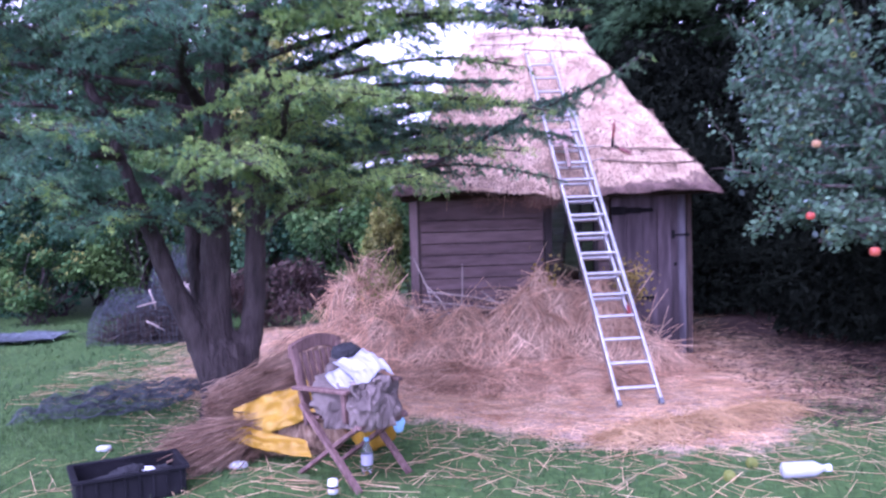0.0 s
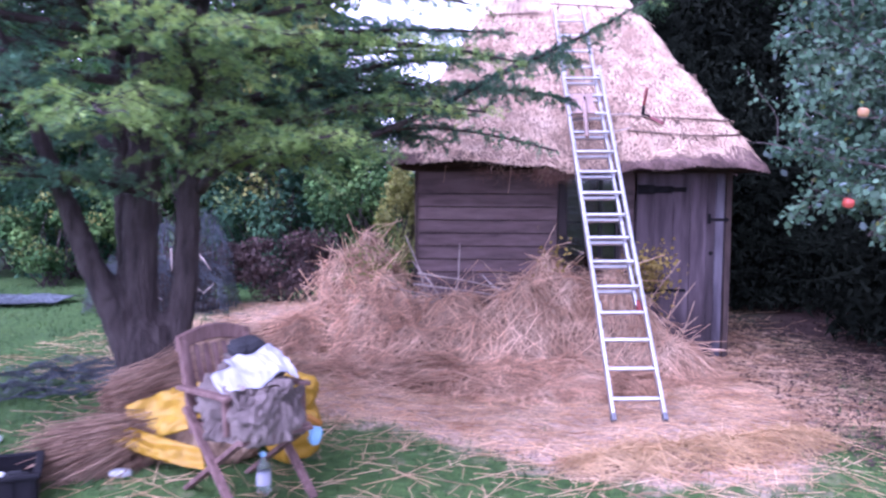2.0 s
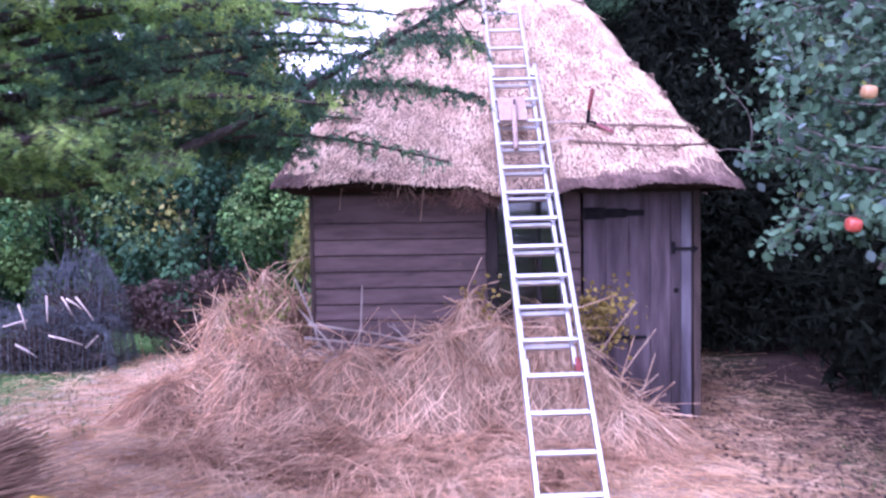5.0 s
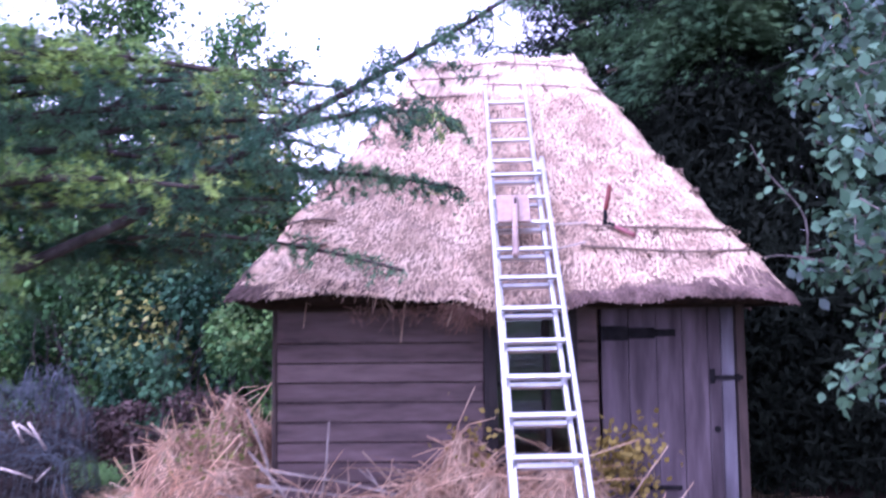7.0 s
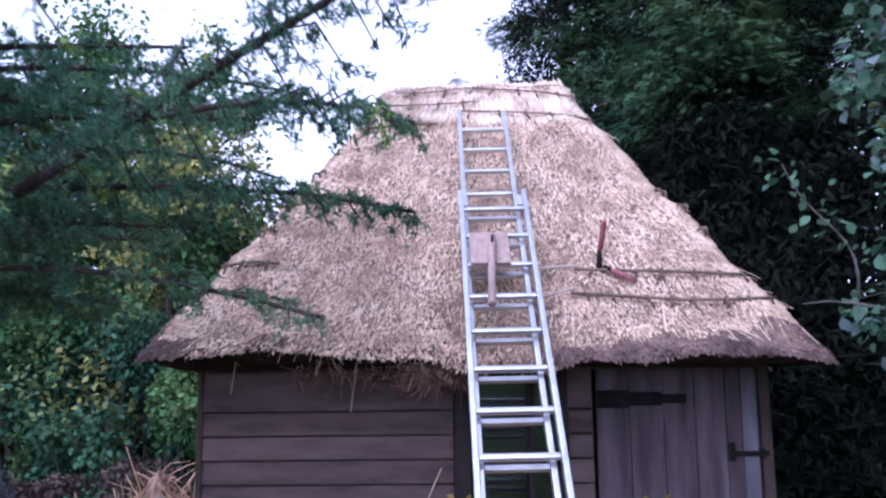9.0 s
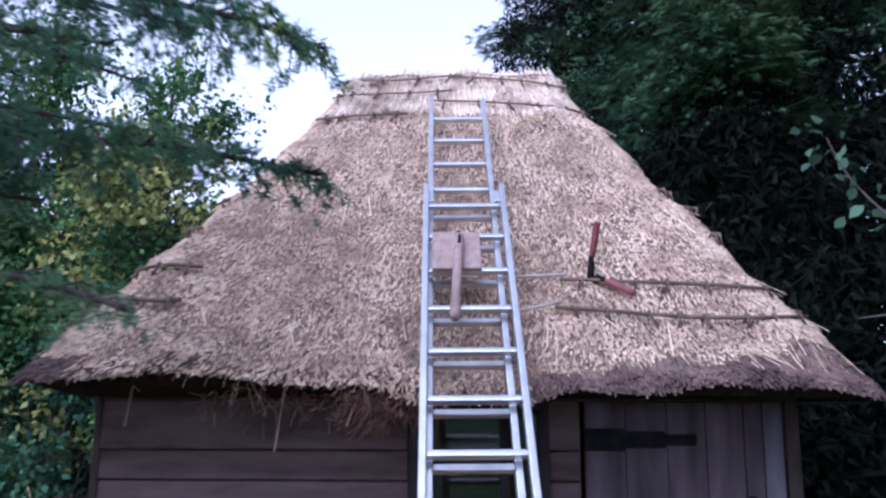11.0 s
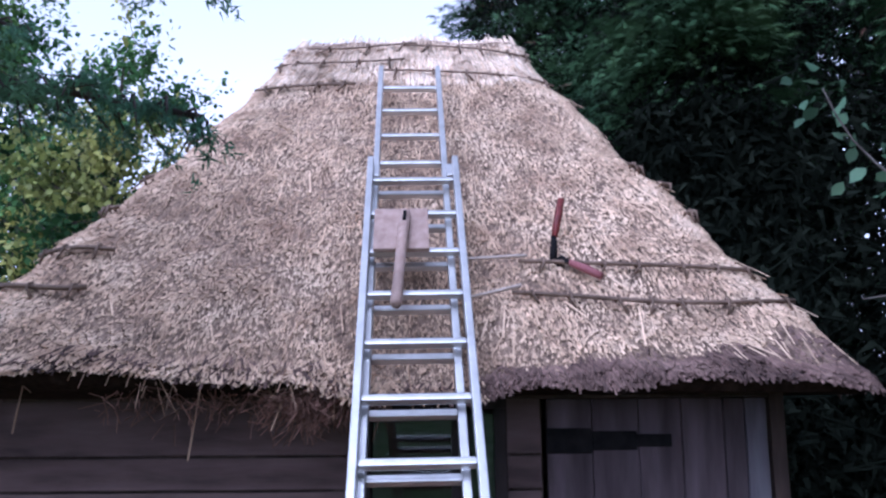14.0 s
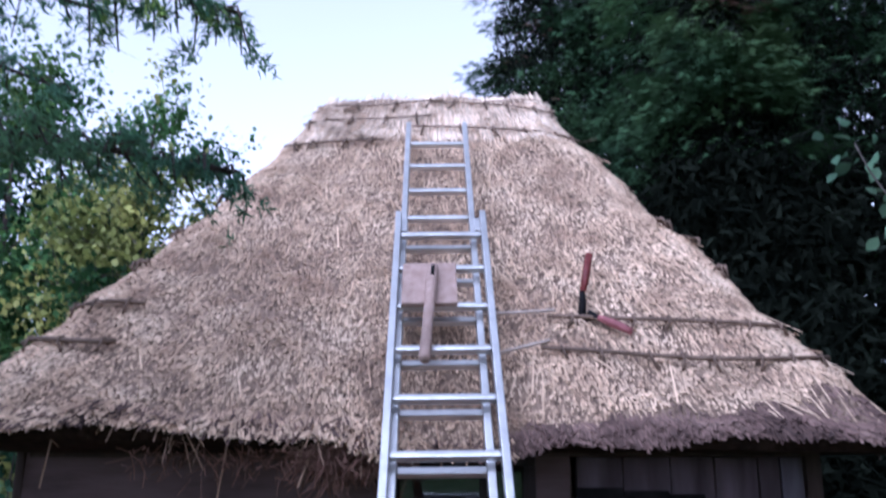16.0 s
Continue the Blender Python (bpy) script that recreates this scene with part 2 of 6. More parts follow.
def ground_material():
    m = bpy.data.materials.new("lawn_soil")
    m.use_nodes = True
    n, l = m.node_tree.nodes, m.node_tree.links
    bs = n["Principled BSDF"]
    bs.inputs["Roughness"].default_value = 0.95
    bs.inputs["Specular IOR Level"].default_value = 0.1
    co = n.new("ShaderNodeTexCoord")
    cols = []
    for sc, ramp_cols in ((14, ((0.033, 0.068, 0.020), (0.072, 0.128, 0.036))), (26, ((0.26, 0.175, 0.125), (0.50, 0.375, 0.285)))):
        no, ra = n.new("ShaderNodeTexNoise"), n.new("ShaderNodeValToRGB")
        no.inputs["Scale"].default_value, no.inputs["Detail"].default_value = sc, 8
        ra.color_ramp.elements[0].position, ra.color_ramp.elements[1].position = 0.35, 0.68
        ra.color_ramp.elements[0].color, ra.color_ramp.elements[1].color = (*ramp_cols[0], 1), (*ramp_cols[1], 1)
        l.new(co.outputs["Object"], no.inputs["Vector"])
        l.new(no.outputs["Fac"], ra.inputs["Fac"])
        cols.append(ra)
    at = n.new("ShaderNodeAttribute")
    at.attribute_name = "straw"
    edge = n.new("ShaderNodeTexNoise")
    edge.inputs["Scale"].default_value, edge.inputs["Detail"].default_value = 5, 8
    l.new(co.outputs["Object"], edge.inputs["Vector"])
    ad = n.new("ShaderNodeMath")
    ad.operation = "ADD"
    l.new(at.outputs["Fac"], ad.inputs[0])
    l.new(edge.outputs["Fac"], ad.inputs[1])
    mr = n.new("ShaderNodeMapRange")
    mr.inputs["From Min"].default_value, mr.inputs["From Max"].default_value = 0.85, 1.2
    l.new(ad.outputs[0], mr.inputs["Value"])
    mx = n.new("ShaderNodeMix")
    mx.data_type = "RGBA"
    l.new(mr.outputs[0], mx.inputs[0])
    l.new(cols[0].outputs[0], mx.inputs[6])
    l.new(cols[1].outputs[0], mx.inputs[7])
    so = n.new("ShaderNodeAttribute")
    so.attribute_name = "soil"
    shaded_earth = n.new("ShaderNodeValToRGB")
    # brown soil tone, set dark to paint tree shade on the ground
    shaded_earth.color_ramp.elements[0].color, shaded_earth.color_ramp.elements[1].color = (0.024, 0.015, 0.013, 1), (0.074, 0.047, 0.038, 1)
    l.new(edge.outputs["Fac"], shaded_earth.inputs["Fac"])
    my = n.new("ShaderNodeMix")
    my.data_type = "RGBA"
    l.new(so.outputs["Fac"], my.inputs[0])
    l.new(mx.outputs[2], my.inputs[6])
    l.new(shaded_earth.outputs[0], my.inputs[7])
    l.new(my.outputs[2], bs.inputs["Base Color"])
    bp = n.new("ShaderNodeBump")
    bp.inputs["Strength"].default_value, bp.inputs["Distance"].default_value = 0.8, 0.03
    l.new(edge.outputs["Fac"], bp.inputs["Height"])
    l.new(bp.outputs[0], bs.inputs["Normal"])
    return m


M_GROUND = ground_material()

# ---------- mesh helpers ----------
rng = np.random.default_rng(7)


def empty(name, label, category, group="", at=(0, 0, 0), kind=""):
    ob = new(name)
    ob.location = at
    return tagged(ob, label, category, group, kind)


def part(name, bm, material, parent=None, label="", smooth=False):
    """Links a bmesh, made in world coordinates, as one mesh under a thing or a part."""
    me = bpy.data.meshes.new(name)
    bmesh.ops.recalc_face_normals(bm, faces=bm.faces)
    bm.to_mesh(me)
    bm.free()
    return under(name, me, material, parent, label, smooth)


def under(name, me, material, parent=None, label="", smooth=False):
    if material and not me.materials:
        me.materials.append(material)
    if smooth:
        me.polygons.foreach_set("use_smooth", [True] * len(me.polygons))
    ob = new(name, me)
    if parent is not None:
        ob.parent = parent
        place = Vector(parent.location) if parent.parent is None else Vector()
        ob.matrix_parent_inverse = Matrix.Translation(-place)
    if label:
        ob["label"] = label
    return ob


def box(bm, centre, size, turn=None, bevel=0.0):
    m = Matrix.Translation(centre) @ (turn.to_4x4() if turn else Matrix()) @ Matrix.Diagonal((*size, 1))
    made = bmesh.ops.create_cube(bm, size=1, matrix=m)["verts"]
    if bevel:
        edges = list({e for v in made for e in v.link_edges})
        bmesh.ops.bevel(bm, geom=edges, offset=bevel, segments=2, affect="EDGES", profile=0.6)
    return bm


def boxed(centre, size, turn=None, bevel=0.0):
    return box(bmesh.new(), centre, size, turn, bevel)


def beam(bm, a, b, w, d, side=(0, 0, 1), bevel=0.0):
    """A bar from a to b, w wide across side, d deep."""
    a, b = Vector(a), Vector(b)
    z = (b - a).normalized()
    x = Vector(side).cross(z).normalized()
    y = z.cross(x)
    turn = Matrix((x, y, z)).transposed()
    return box(bm, (a + b) / 2, (w, d, (b - a).length), turn, bevel)


def tube(bm, pts, radii, sides=8, closed=True):
    """A tapered tube along a polyline."""
    pts = [Vector(p) for p in pts]
    rings, x = [], None
    for i, p in enumerate(pts):
        t = (pts[min(i + 1, len(pts) - 1)] - pts[max(i - 1, 0)]).normalized()
        if x is None:
            x = t.orthogonal().normalized()
        x = (x - t * x.dot(t)).normalized()
        y = t.cross(x)
        r = radii[i] if hasattr(radii, "__len__") else radii
        rings.append([bm.verts.new(p + (x * math.cos(k * math.tau / sides) + y * math.sin(k * math.tau / sides)) * r) for k in range(sides)])
    for a, b in zip(rings, rings[1:]):
        for k in range(sides):
            bm.faces.new((a[k], a[(k + 1) % sides], b[(k + 1) % sides], b[k]))
    if closed:
        bm.faces.new(rings[0][::-1])
        bm.faces.new(rings[-1])
    return bm


def raw_mesh(name, verts, faces):
    """A mesh from arrays; all faces have the same number of corners."""
    verts, faces = np.asarray(verts, np.float32), np.asarray(faces, np.int32)
    me = bpy.data.meshes.new(name)
    k = faces.shape[1]
    me.vertices.add(len(verts))
    me.vertices.foreach_set("co", verts.ravel())
    me.loops.add(faces.size)
    me.loops.foreach_set("vertex_index", faces.ravel())
    me.polygons.add(len(faces))
    me.polygons.foreach_set("loop_start", np.arange(len(faces), dtype=np.int32) * k)
    me.update(calc_edges=True)
    return me


def unit(v):
    return v / np.maximum(np.linalg.norm(v, axis=-1, keepdims=True), 1e-9)


def strewn(shape, pos, along, facing, size):
    """Bakes many copies of a small shape (verts, faces): its y runs along, its z as near facing as can be. size: (n, 3)."""
    bv, bf = np.asarray(shape[0], float), np.asarray(shape[1])
    y = unit(np.asarray(along, float))
    x = unit(np.cross(y, facing))
    z = np.cross(x, y)
    local = bv[None] * np.asarray(size)[:, None, :]
    v = pos[:, None] + local[..., :1] * x[:, None] + local[..., 1:2] * y[:, None] + local[..., 2:] * z[:, None]
    f = bf[None] + (np.arange(len(pos)) * len(bv))[:, None, None]
    return v.reshape(-1, 3), f.reshape(-1, bf.shape[1])


def merged(*lots):
    vs, fs, k = [], [], 0
    for v, f in lots:
        vs.append(v)
        fs.append(f + k)
        k += len(v)
    return np.concatenate(vs), np.concatenate(fs)


# a stalk: a three-sided prism with a slight bend, y from 0 to 1
_c = [(math.cos(a), math.sin(a)) for a in (0.5, 2.6, 4.7)]
STALK = ([(x, y, z + b) for y, b in ((0, 0), (0.5, 0), (1, 0)) for x, z in _c],
         [(i + k, i + (k + 1) % 3, i + 3 + (k + 1) % 3, i + 3 + k) for i in (0, 3) for k in range(3)])
CURVED = ([(x, y, z + b) for y, b in ((0, -9), (0.45, 0), (1, -13)) for x, z in _c], STALK[1])
CHIP = ([(x, y, z) for y in (0, 1) for x, z in _c], [(k, (k + 1) % 3, 3 + (k + 1) % 3, 3 + k) for k in range(3)])
FLAKE = ([(x, y, z) for y in (0, 1) for x, z in ((-1, -0.3), (0, 0.8), (1, -0.3))], [(0, 1, 4, 3), (1, 2, 5, 4)])
BLADE = ([(-0.5, 0, 0), (0.5, 0, 0), (0.28, 0.6, 0.12), (-0.28, 0.6, 0.12), (0.02, 1, 0.35), (-0.02, 1, 0.35)], [(0, 1, 2, 3), (3, 2, 4, 5)])
LEAF = ([(0, 0, 0), (0.36, 0.3, 0.1), (0.4, 0.62, 0.1), (0, 1, -0.06), (-0.4, 0.62, 0.1), (-0.36, 0.3, 0.1), (0, 0.5, -0.02)],
        [(0, 1, 6, 5), (1, 2, 3, 6), (6, 3, 4, 5)])
SMALL_LEAF = ([(0, 0, 0), (0.36, 0.45, 0.08), (0, 1, 0), (-0.36, 0.45, 0.08)], [(0, 1, 2, 3)])
NEEDLE = ([(-0.5, 0, 0), (0.5, 0.1, 0), (0, 1, 0.1)], [(0, 1, 2)])


def ball(n, lo=0.0):
    v = unit(rng.normal(size=(n, 3)))
    return v * (lo + (1 - lo) * rng.random((n, 1)) ** 0.5)


def smooth01(t):
    t = np.clip(t, 0, 1)
    return t * t * (3 - 2 * t)


def rise(x, y):
    """The ground's height: level at the hut, a little higher under the cedar."""
    x, y = np.asarray(x, float), np.asarray(y, float)
    return 0.13 * smooth01((1.3 - x) / 2.2) * (1 - smooth01((y - 7.0) / 5.0)) + 0.012 * np.sin(x * 2.1 + 1) * np.cos(y * 1.7)


def bare(x, y):
    """Brown soil beside the hut, coloured dark for the trees' shade, and on its floor."""
    x, y = np.asarray(x, float), np.asarray(y, float)
    return np.maximum(smooth01((x - 3.3 - 0.25 * np.sin(y * 3.1)) / 1.9) * smooth01((y - 6.9) / 1.8), np.where((x > 0.39) & (x < 3.63) & (y > 9.9) & (y < 13.1), 1.0, 0.0))


def litter(x, y):
    """How thickly the ground is strewn with straw, 0 to 1."""
    x, y = np.asarray(x, float), np.asarray(y, float)
    edge = 7.2 - 0.95 * smooth01((x - 0.2) / 2.0) + 0.9 * smooth01((-0.6 - x) / 1.5)
    d = smooth01((y - edge + 0.55) / 1.1) * (1 - smooth01((x - 4.6) / 1.2)) * (1 - smooth01((-0.3 - x) / 1.6) * 0.52 - smooth01((-1.9 - x) / 2.2) * 0.4) * (1 - smooth01((y - 13.2) / 1.5))
    d = d * (1 - smooth01((x - 2.7) / 0.8) * (1 - smooth01((y - 7.0) / 0.8)))
    return np.clip(d * (1 - 0.8 * smooth01((x - 3.3) / 2.0) * smooth01((y - 6.2) / 1.6) - 0.2 * smooth01((x - 3.2) / 1.2)) + 0.26 * smooth01((y - 4.4) / 1.2) * (1 - 0.8 * bare(x, y)) * (1 - smooth01((-x - 1.5) / 1.5)), 0, 1)

# ---------- ground ----------
def axis(lo, hi, step):
    near = np.arange(lo, hi + step / 2, step)
    far = np.array([0.5, 1.2, 2.5, 5, 10, 20, 45, 100, 250, 700])
    return np.concatenate([lo - far[::-1], near, hi + far])


gx, gy = axis(-9, 9, 0.15), axis(-1, 18, 0.15)
GX, GY = np.meshgrid(gx, gy, indexing="ij")
near_mask = np.exp(-np.maximum(0, np.hypot(GX, GY - 8) - 14) / 5)
GZ = rise(GX, GY) * near_mask
nx, ny = len(gx), len(gy)
ii, jj = np.meshgrid(np.arange(nx - 1), np.arange(ny - 1), indexing="ij")
q = (ii * ny + jj).ravel()
g_me = raw_mesh("ground", np.stack([GX, GY, GZ], -1).reshape(-1, 3), np.stack([q, q + ny, q + ny + 1, q + 1], -1))
sa = g_me.attributes.new("straw", "FLOAT", "POINT")
sa.data.foreach_set("value", (litter(GX, GY) * near_mask).ravel().astype(np.float32))
so_ = g_me.attributes.new("soil", "FLOAT", "POINT")
so_.data.foreach_set("value", (bare(GX, GY) * near_mask).ravel().astype(np.float32))
tagged(under("ground", g_me, M_GROUND, smooth=True), "green lawn half covered with trodden straw", "ground", kind="structure")

# ---------- the hut ----------
HX0, HX1, HY0, HY1, WALL = 0.39, 3.63, 9.88, 13.10, 1.98
hut = empty("thatched_hut", "small timber hut with a steep thatched roof", "hut", at=(2.02, 11.5, 0))


def board_wall(name, a, b, zs, thick, parent, label, axis_x=True):
    """Horizontal weatherboards between two ends: each a bevelled board of its own, tipped out at its foot."""
    first = None
    for z0, z1 in zip(zs, zs[1:]):
        bm = bmesh.new()
        h = z1 - z0 - 0.012
        if axis_x:
            box(bm, ((a[0] + b[0]) / 2, a[1] - thick / 2, (z0 + z1) / 2), (abs(b[0] - a[0]), thick, h), Euler((radians(-5.0), 0, radians(rng.normal() * 0.05))).to_matrix(), 0.004)
        else:
            box(bm, (a[0], (a[1] + b[1]) / 2, (z0 + z1) / 2), (thick, abs(b[1] - a[1]), h), None, 0.004)
        part("board", bm, M_BOARD, parent, label if first is None else "")
        first = 1


board_zs = [0.06 + 0.1355 * i for i in range(13)] + [1.957]
front = part("front_wall", boxed((1.12, HY0 + 0.05, 0.97), (1.44, 0.05, 1.9), bevel=0.004), M_POST, hut, "weatherboarded front wall")
board_wall("front", (HX0 + 0.03, HY0 + 0.02), (1.86, HY0 + 0.02), board_zs, 0.022, front, "brown-grey weatherboard")
side_strip = part("wall_strip", boxed((2.585, HY0 + 0.05, 0.97), (0.13, 0.05, 1.9), bevel=0.004), M_POST, hut)
board_wall("strip", (2.50, HY0 + 0.02), (2.645, HY0 + 0.02), board_zs, 0.022, side_strip, "")
sill_wall = part("wall_under_window", boxed((2.18, HY0 + 0.05, 0.45), (0.64, 0.05, 0.86), bevel=0.004), M_POST, hut)
board_wall("sill", (1.87, HY0 + 0.02), (2.49, HY0 + 0.02), board_zs[:7], 0.022, sill_wall, "")
for nm, x in (("left_wall", HX0 + 0.03), ("right_wall", HX1 - 0.03)):
    w = part(nm, boxed((x, (HY0 + HY1) / 2 + 0.03, 0.99), (0.05, HY1 - HY0 - 0.1, 1.94), bevel=0.004), M_BOARD, hut)
part("back_wall", boxed(((HX0 + HX1) / 2, HY1, 0.99), (HX1 - HX0, 0.05, 1.94), bevel=0.004), M_BOARD, hut)
part("ceiling_boards", boxed(((HX0 + HX1) / 2, (HY0 + HY1) / 2, WALL + 0.04), (HX1 - HX0, HY1 - HY0, 0.03), bevel=0.004), M_POST, hut)
part("floor_boards", boxed(((HX0 + HX1) / 2, (HY0 + HY1) / 2 + 0.03, 0.05), (HX1 - HX0 - 0.1, HY1 - HY0 - 0.1, 0.03), bevel=0.004), M_POST, hut)
for x, w in ((HX0 + 0.005, 0.035), (HX1 - 0.035, 0.06)):
    part("corner_post", boxed((x + 0.01, HY0 + 0.03, 0.98), (w, 0.085, 1.96), bevel=0.008), M_POST, hut, "dark brown timber corner post")
part("top_plate", boxed(((HX0 + HX1) / 2, HY0 + 0.03, 1.945), (HX1 - HX0 - 0.1, 0.07, 0.07), bevel=0.006), M_POST, hut)

# window: frame, mullion and two panes
window = part("window", boxed((2.185, HY0 + 0.02, 0.915), (0.66, 0.11, 0.035), bevel=0.006), M_POST, hut, "small dark window with brown frame")
WX0, WX1, WZ0, WZ1 = 1.89, 2.48, 0.93, 1.87
for nm, c, s in (("frame_side", (WX0 + 0.02, HY0 + 0.0, 1.4), (0.09, 0.10, 0.94)), ("frame_side", (WX1, HY0 + 0.02, 1.4), (0.05, 0.08, 0.94)),
                 ("frame_head", (2.185, HY0 + 0.02, WZ1 + 0.02), (0.64, 0.078, 0.04)), ("mullion", (2.30, HY0 + 0.025, 1.4), (0.04, 0.05, 0.93)),
                 ("glazing_bar", (2.1, HY0 + 0.026, 1.4), (0.36, 0.026, 0.022)), ("glazing_bar", (2.38, HY0 + 0.026, 1.4), (0.13, 0.026, 0.022))):
    part(nm, boxed(c, s, bevel=0.005), M_FRAME, window)
for x0, x1 in ((1.915, 2.28), (2.32, 2.455)):
    for z0, z1 in ((0.935, 1.389), (1.411, 1.85)):
        part("pane", boxed(((x0 + x1) / 2, HY0 + 0.03, (z0 + z1) / 2), (x1 - x0, 0.005, z1 - z0)), M_GLASS, window)

# plank door with strap hinges and a latch
door = part("door", boxed((3.11, HY0 + 0.05, 0.97), (0.88, 0.03, 1.82), bevel=0.004), M_POST, hut, "grey weathered plank door, closed")
dx = [2.665, 2.85, 3.04, 3.215, 3.385, 3.47, 3.56]
for i, (x0, x1) in enumerate(zip(dx, dx[1:])):
    z0 = 0.01 + 0.03 * abs(rng.normal()) + (0.05 if i < 2 else 0)
    part("plank", boxed(((x0 + x1) / 2, HY0 + 0.008 + 0.002 * rng.normal(), (z0 + 1.907) / 2), (x1 - x0 - 0.004, 0.028, 1.907 - z0), Euler((0, radians(rng.normal() * 0.15), 0)).to_matrix(), 0.004), M_PLANK_PALE if i == 5 else M_PLANK, door)
part("ledge", boxed((2.96, HY0 - 0.018, 0.705), (0.44, 0.022, 0.03), bevel=0.005), M_IRON, door, "black lower strap hinge")
bm = bmesh.new()
for a, b, h in ((2.665, 2.85, 0.10), (2.85, 3.03, 0.075), (3.03, 3.17, 0.05)):
    box(bm, ((a + b) / 2, HY0 - 0.014, 1.74), (b - a, 0.014, h), None, 0.004)
part("strap_hinge", bm, M_IRON, door, "long black iron strap hinge")
bm = bmesh.new()
box(bm, (3.50, HY0 - 0.016, 1.435), (0.22, 0.016, 0.028), None, 0.004)
box(bm, (3.405, HY0 - 0.02, 1.445), (0.035, 0.02, 0.10), None, 0.006)
box(bm, (3.57, HY0 - 0.022, 1.435), (0.03, 0.03, 0.055), None, 0.005)
part("latch", bm, M_IRON, door, "black iron latch")
bm = bmesh.new()
bmesh.ops.create_cone(bm, cap_ends=True, segments=14, radius1=0.022, radius2=0.022, depth=0.012, matrix=Matrix.Translation((3.43, HY0 - 0.012, 1.09)) @ Euler((radians(90), 0, 0)).to_matrix().to_4x4())
part("latch_hole", bm, M_IRON, door)

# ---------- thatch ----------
# near-black colour paints the shade under the eaves
M_SOFFIT = mat("shaded_soffit", [(0.012, 0.008, 0.006), (0.03, 0.02, 0.015)], 30, 0.95, 0.6, spec=0.05)
RC = (2.02, 11.60)
EZ, RZ = 1.95, 4.16


def roof_half(s):
    """Half length and half depth of the roof at height s (0 eaves, 1 ridge)."""
    s = np.asarray(s, float)
    sag = np.sin(np.pi * np.clip(s, 0, 1))
    return 1.87 - 1.14 * s + 0.03 * sag, 2.18 - 2.05 * s - 0.13 * sag


def roof_xy(u, s):
    """The point at perimeter u (0..4: front, right, back, left) on the rounded hip of the roof."""
    u, s = np.broadcast_arrays(np.asarray(u, float), np.asarray(s, float))
    a, b = roof_half(s)
    r = np.minimum(0.30, b * 0.9)
    side, f = np.floor(u) % 4, u - np.floor(u)
    f = f * 2 - 1
    x = np.select([side == 0, side == 1, side == 2, side == 3], [f * a, a, -f * a, -a])
    y = np.select([side == 0, side == 1, side == 2, side == 3], [-b, f * b, b, -f * b])
    ox, oy = np.maximum(np.abs(x) - (a - r), 0), np.maximum(np.abs(y) - (b - r), 0)
    d = np.maximum(np.hypot(ox, oy), 1e-6)
    both = (ox > 0) & (oy > 0)
    px = np.where(both, np.sign(x) * (a - r + ox / d * r), x)
    py = np.where(both, np.sign(y) * (b - r + oy / d * r), y)
    return RC[0] + px, RC[1] + py


def roof_point(u, s):
    x, y = roof_xy(u, s)
    s = np.broadcast_to(np.asarray(s, float), x.shape)
    z = EZ + 0.05 + (RZ - EZ - 0.05) * s + 0.035 * (RC[0] - x) / 1.9 * (1 - s)
    lump = 0.022 * np.sin(x * 5.3 + z * 3) * np.sin(y * 4.1 + z * 5.2) + 0.012 * np.sin(x * 13 + 2) * np.sin(z * 11 + y * 9)
    press = 0.10 * np.exp(-((x - 2.15) / 0.33) ** 4) * (y < RC[1]) * (1 - smooth01((s - 0.05) / 0.3))
    return np.stack([x, y, z + lump - press], -1)


nu, ns = 220, 44
us = np.arange(nu) * 4 / nu
rings = [np.stack([*roof_xy(us, 0.215), np.full(nu, EZ - 0.03)], -1), np.stack([*roof_xy(us, 0.10), np.full(nu, EZ - 0.015)], -1), np.stack([*roof_xy(us, 0.012), np.full(nu, EZ)], -1) + np.stack([0 * us, 0 * us, 0.035 * (RC[0] - roof_xy(us, 0.0)[0]) / 1.9], -1)]
rings += [roof_point(us, s) for s in np.linspace(0, 1, ns)]
rings.append(np.stack([RC[0] + (roof_xy(us, 1.0)[0] - RC[0]) * 0.9, RC[1] + (roof_xy(us, 1.0)[1] - RC[1]) * 0.45, np.full(nu, RZ + 0.035)], -1))
rv = np.concatenate(rings)
k, nr = np.arange(nu), len(rings)
rf = np.concatenate([np.stack([r * nu + k, r * nu + (k + 1) % nu, (r + 1) * nu + (k + 1) % nu, (r + 1) * nu + k], -1) for r in range(nr - 1)])
half = nu // 2
cap = np.array([[(nr - 1) * nu + a, (nr - 1) * nu + (a + 1) % nu, (nr - 1) * nu + (nu - a - 2 + nu // 4) % nu, (nr - 1) * nu + (nu - a - 1 + nu // 4) % nu] for a in range(nu // 4)])
thatch = under("thatch", raw_mesh("thatch", rv, np.concatenate([rf, cap])), M_THATCH_BED, hut, "steep hipped roof of fresh straw thatch", smooth=True)


# the underside and lower edge of the thatch get the painted shade
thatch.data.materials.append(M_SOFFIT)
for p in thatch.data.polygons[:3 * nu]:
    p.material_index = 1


def roof_frame(u, s):
    """Points with the way down the slope and the outward normal."""
    p = roof_point(u, s)
    down = unit(roof_point(u, np.maximum(s - 0.02, -0.02)) - roof_point(u, s + 0.02))
    across = unit(roof_point(u + 0.01, s) - roof_point(u - 0.01, s))
    out = unit(np.cross(across, -down))
    return p, down, out


